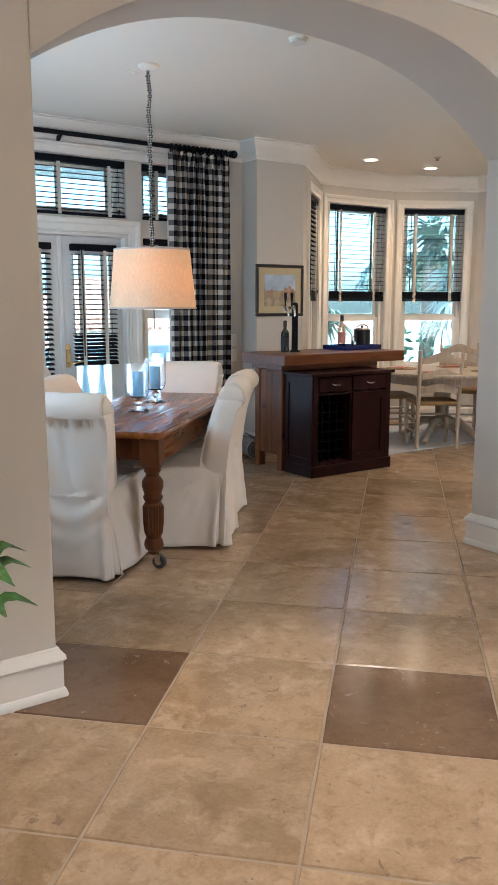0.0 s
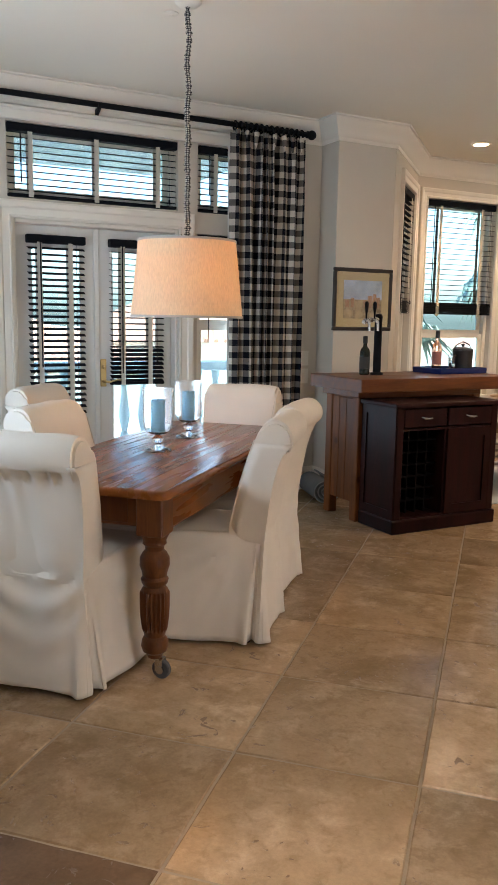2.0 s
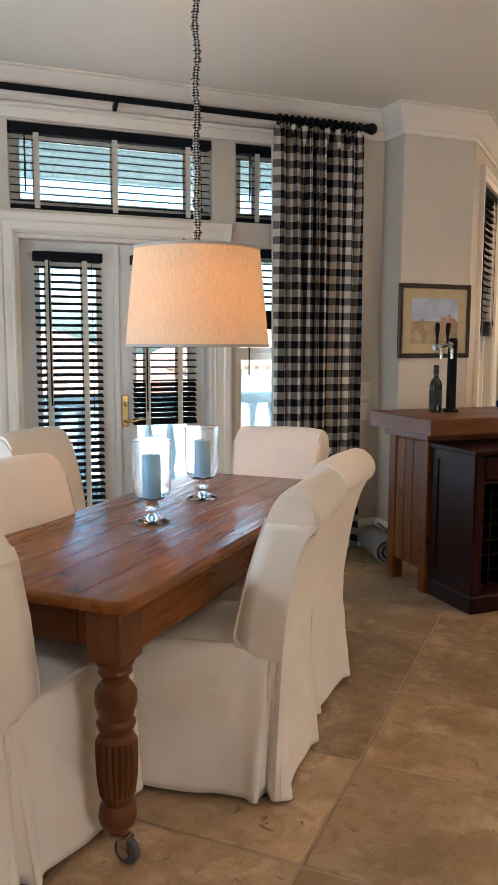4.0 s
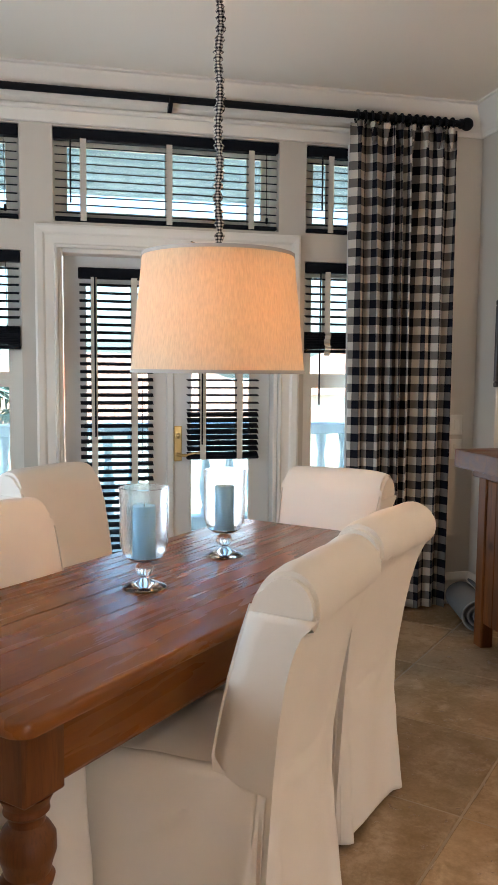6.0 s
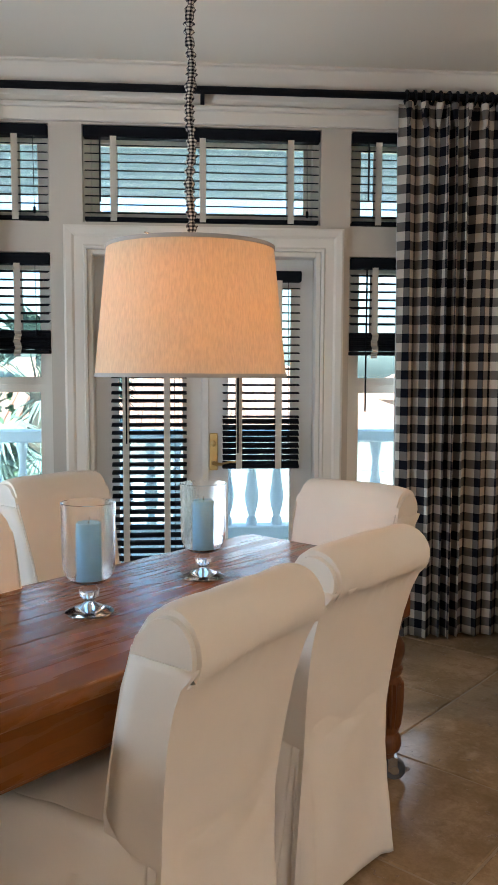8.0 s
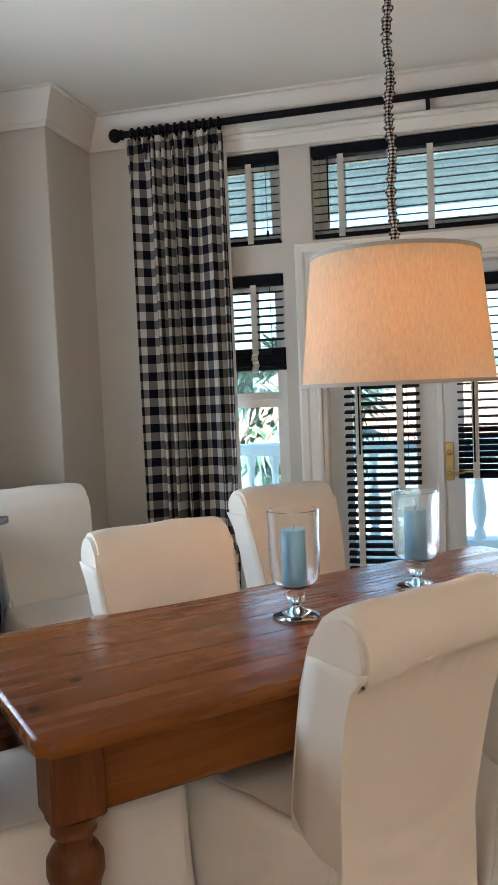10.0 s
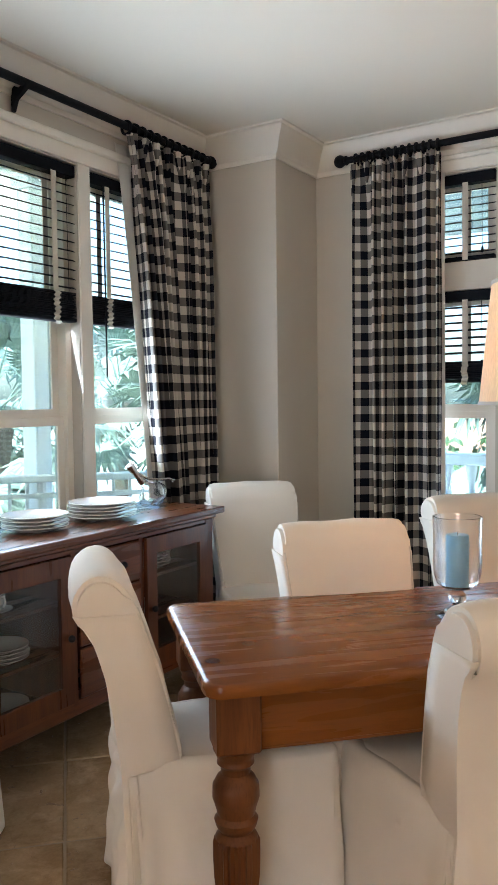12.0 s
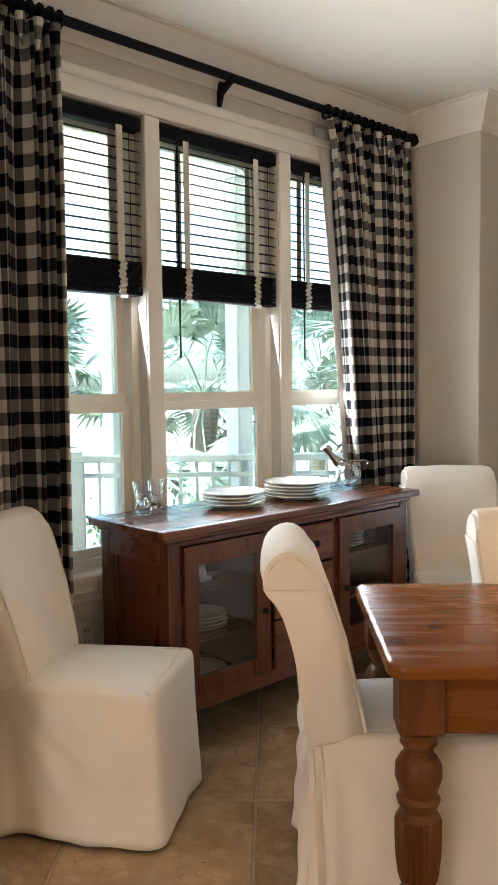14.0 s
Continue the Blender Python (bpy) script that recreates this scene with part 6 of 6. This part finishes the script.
# balustrade and neighbouring roofs to the north
bal = empty("balustrade", pose(-0.5, 9.2, -0.05), "white turned balustrade along the terrace", "balustrade")
part("coping", boxes((0, 7.5, -0.11, 0.11, 0.86, 0.96), bevel=0.012), WHITEP, bal)
part("plinth", boxes((0, 7.5, -0.1, 0.1, 0, 0.12), bevel=0.012), WHITEP, bal)
bm_m = mesh_of("baluster", lathe([(0.05, 0.12), (0.05, 0.17), (0.03, 0.2), (0.055, 0.3), (0.065, 0.38), (0.045, 0.52), (0.028, 0.66), (0.035, 0.74), (0.05, 0.8), (0.05, 0.86)], 12), WHITEP, True)
for i in range(34):
    o = new("baluster", bm_m)
    o.parent, o.matrix_local = bal, pose(0.12 + i * 0.22, 0, 0)


def house(m, w, d, h, label):
    hs = empty("neighbour_house", m, label, "house", "neighbouring houses")
    part("wall", boxes((-w / 2, w / 2, -d / 2, d / 2, 0, h)), STUCCO, hs)
    bm = bmesh.new()
    vs = [bm.verts.new(p) for p in ((-w / 2 - 0.5, -d / 2 - 0.5, h), (w / 2 + 0.5, -d / 2 - 0.5, h), (w / 2 + 0.5, d / 2 + 0.5, h), (-w / 2 - 0.5, d / 2 + 0.5, h), (-w / 4, 0, h + 1.7), (w / 4, 0, h + 1.7))]
    for f in ((0, 1, 5, 4), (1, 2, 5), (2, 3, 4, 5), (3, 0, 4), (3, 2, 1, 0)):
        bm.faces.new([vs[i] for i in f])
    rf = part("roof", bm, CLAY, hs)
    ridge = mesh_of("roof_tile_row", tube([(0, -d / 2 - 0.5, h + 0.03), (0, -0.2, h + 1.55)], 0.07, 6), CLAY)
    for i in range(int(w / 2 / 0.3)):
        o = new("roof_tile_row", ridge)
        o.parent, o.matrix_local = rf, pose(-w / 4 + 0.15 + i * 0.3, 0, 0)
    for i in range(4):
        x = -w / 2 + w * (i + 0.5) / 4
        wn_ = part("window", boxes((x - 0.6, x + 0.6, -d / 2 - 0.06, -d / 2 + 0.02, h * 0.3, h * 0.75), bevel=0.02), WHITEP, hs)
        part("pane", boxes((x - 0.5, x + 0.5, -d / 2 - 0.075, -d / 2 - 0.055, h * 0.33, h * 0.72)), GLASS, wn_)
    return hs


house(pose(1, 24, -3.5), 14, 8, 3.6, "pale stucco house with a clay tile roof")
house(pose(14, 26, -3.5, 0, 0, -20), 12, 8, 4.2, "pale stucco house with a clay tile roof")


# ---- palms and shrubs ----
def fan_leaf(rnd):
    """A fan-shaped frond on its stalk, from the crown's heart outwards along +x."""
    bm = bmesh.new()
    L = rnd.uniform(0.7, 0.95)
    tube([(0, 0, 0), (L * 0.5, 0, 0.14), (L, 0, 0.12)], [0.016, 0.012, 0.009], 5, bm)
    hub = Vector((L, 0, 0.12))
    n = 22
    for i in range(n):
        a = radians(-115 + 230 * i / (n - 1))
        ln = rnd.uniform(0.55, 0.7) * (0.75 + 0.25 * math.cos(a))
        d = Vector((math.cos(a), math.sin(a), 0.1))
        s = Vector((-math.sin(a), math.cos(a), 0)) * 0.034
        p0, p1 = hub, hub + d * ln * 0.55 + Vector((0, 0, -0.03))
        p2 = hub + d * ln + Vector((0, 0, -0.12 - 0.22 * rnd.random()))
        v = [bm.verts.new(p) for p in (p0, p1 - s, p1 + Vector((0, 0, 0.012)), p1 + s, p2)]
        for f in ((0, 1, 2), (0, 2, 3), (1, 4, 2), (2, 4, 3)):
            bm.faces.new([v[k] for k in f])
    return bm


LEAVES = [mesh_of("frond", fan_leaf(random.Random(k)), PALM) for k in range(4)]


def palm(x, y, height, seed, size=1.0):
    rnd = random.Random(seed)
    p = empty("fan_palm", pose(x, y, -3.5), "fan palm with a ragged crown of fronds", "palm tree", "fan palms")
    pts = [(0.05 * math.sin(k), 0.05 * math.cos(1.7 * k), height * k / 7) for k in range(8)]
    part("trunk", tube(pts, [0.2, 0.17, 0.16, 0.155, 0.15, 0.15, 0.16, 0.17], 10), BARK, p, smooth=True)
    for k in range(24):
        o = new("frond", LEAVES[k % 4])
        o.parent = p
        up = rnd.uniform(-60, 75)
        o.matrix_local = pose(0, 0, height + rnd.uniform(-0.25, 0.1)) @ pose(0, 0, 0, 0, 0, k * 137.5) @ pose(0, 0, 0, rnd.uniform(-30, 30), -up, 0) @ Matrix.Scale(size * rnd.uniform(0.85, 1.1), 4)
    return p


for x, y, h, s, k in ((-4.9, 8.6, 4.75, 1, 1.15), (-8.2, 8.2, 4.8, 2, 1.2), (-6.4, 12.6, 4.9, 3, 1.2), (-11.5, 15.5, 4.8, 5, 1.3), (-2.6, 10.2, 4.7, 6, 1.1), (0.3, 13.5, 4.6, 7, 1.1), (10.6, 8.2, 5.8, 9, 1.3), (8.6, 12.5, 5.0, 10, 1.3), (11.2, 10.4, 6.4, 11, 1.4)):
    palm(x, y, h, s, k)


def shrub(x, y, r, h, seed):
    rnd = random.Random(seed)
    s = empty("shrub", pose(x, y, -3.5), "dense rounded green shrub with small leaves", "shrub", "garden shrubs")
    part("stem", tube([(0, 0, 0), (0.05, 0, h * 0.5), (0, 0.05, h * 0.8)], [0.07, 0.05, 0.02], 6), BARK, s)
    bm = bmesh.new()
    for k in range(900):
        a, b, q = rnd.uniform(0, 6.283), rnd.uniform(-1, 1), rnd.random() ** 0.4
        c = Vector((r * q * math.cos(a) * math.sqrt(1 - b * b), r * q * math.sin(a) * math.sqrt(1 - b * b), h * 0.6 + h * 0.45 * q * b))
        d = Vector((rnd.uniform(-1, 1), rnd.uniform(-1, 1), rnd.uniform(-0.6, 1))).normalized() * rnd.uniform(0.12, 0.22)
        e = d.orthogonal().normalized() * 0.05
        v = [bm.verts.new(p) for p in (c, c + d * 0.5 + e, c + d, c + d * 0.5 - e)]
        bm.faces.new(v)
    part("leaves", bm, SHRUB, s, kind="stuff")


for x, y, r, h, s in ((-8.5, 6.0, 1.6, 2.6, 1), (-11.5, 9.5, 1.8, 3.0, 2), (-8.0, 13.5, 1.8, 3.0, 3), (-3.0, 12.6, 1.4, 3.4, 5), (-0.6, 14.6, 1.3, 4.4, 6), (9.8, 9.2, 1.6, 4.6, 7), (8.2, 10.8, 1.5, 4.2, 8)):
    shrub(x, y, r, h, s)


# ---- floor ----
floor = tagged(part("floor", boxes((-2.6, 7.85, -4.6, 6.6, -0.12, -0.0045), (4.83, 7.85, 6.6, 7.15, -0.12, -0.0045)), GROUT), "diagonal travertine tile floor", "floor", kind="structure")
SIZE = 0.5945
O = Vector((1.414, 2.578))
U, V = Vector((0.70711, 0.70711)), Vector((0.70711, -0.70711))


def tile_mesh(k):
    bm = bmesh.new()
    rnd = random.Random(k)
    h = SIZE / 2 - 0.0032
    n = 6
    lo, mid, top = [], [], []
    for sx, sy, dx, dy in ((-1, -1, 1, 0), (1, -1, 0, 1), (1, 1, -1, 0), (-1, 1, 0, -1)):
        for i in range(n):
            t = i / n * 2 * h
            x, y = sx * h + dx * t, sy * h + dy * t
            j = rnd.uniform(0, 0.0025)
            for ring, inset, z in ((lo, 0.0, -0.014), (mid, j, -0.004), (top, 0.004 + j, 0.0)):
                ring.append(bm.verts.new((x - math.copysign(min(inset, abs(x)), x), y - math.copysign(min(inset, abs(y)), y), z)))
    m = len(lo)
    for a, b in ((lo, mid), (mid, top)):
        for i in range(m):
            bm.faces.new((a[i], a[(i + 1) % m], b[(i + 1) % m], b[i]))
    bm.faces.new(top)
    return bm


TILES = [mesh_of("tile", tile_mesh(k), STONE) for k in range(4)]
DARKS = [mesh_of("tile", tile_mesh(k + 9), STONE_D) for k in range(1)]
rest = []
rnd = random.Random(2)
count = 0
for i in range(-14, 16):
    for j in range(-14, 16):
        c = O + U * SIZE * (i + 0.5) + V * SIZE * (j + 0.5)
        inside = -2.55 < c.x < 7.8 and -4.5 < c.y < 6.6 or (4.9 < c.x < 7.6 and c.y < 7.1 and c.y > 6)
        if not inside:
            continue
        turn = rnd.choice((0, 90, 180, 270))
        m = pose(c.x, c.y, rnd.uniform(-0.0006, 0.0006), 0, 0, 45 + turn)
        if -1.0 < c.x < 7.2 and c.y > 0.2 and count < 300:
            near = min((Vector(p) - c).length for p in ((0.99, 2.58), (1.83, 1.72)))
            o = new("tile", DARKS[0] if near < 0.15 else TILES[rnd.randrange(4)])
            o.parent, o.matrix_local = floor, m
            count += 1
        else:
            rest.append(m)
verts, faces = [], []
src = TILES[0]
for m in rest:
    k = len(verts)
    verts += [tuple(m @ v.co) for v in src.vertices]
    faces += [[k + v for v in p.vertices] for p in src.polygons]
me = bpy.data.meshes.new("floor_tiles_far")
me.from_pydata(verts, [], faces)
me.materials.append(STONE)
far = new("floor_tiles_far", me)
far.parent = floor
tagged(far, kind="stuff")
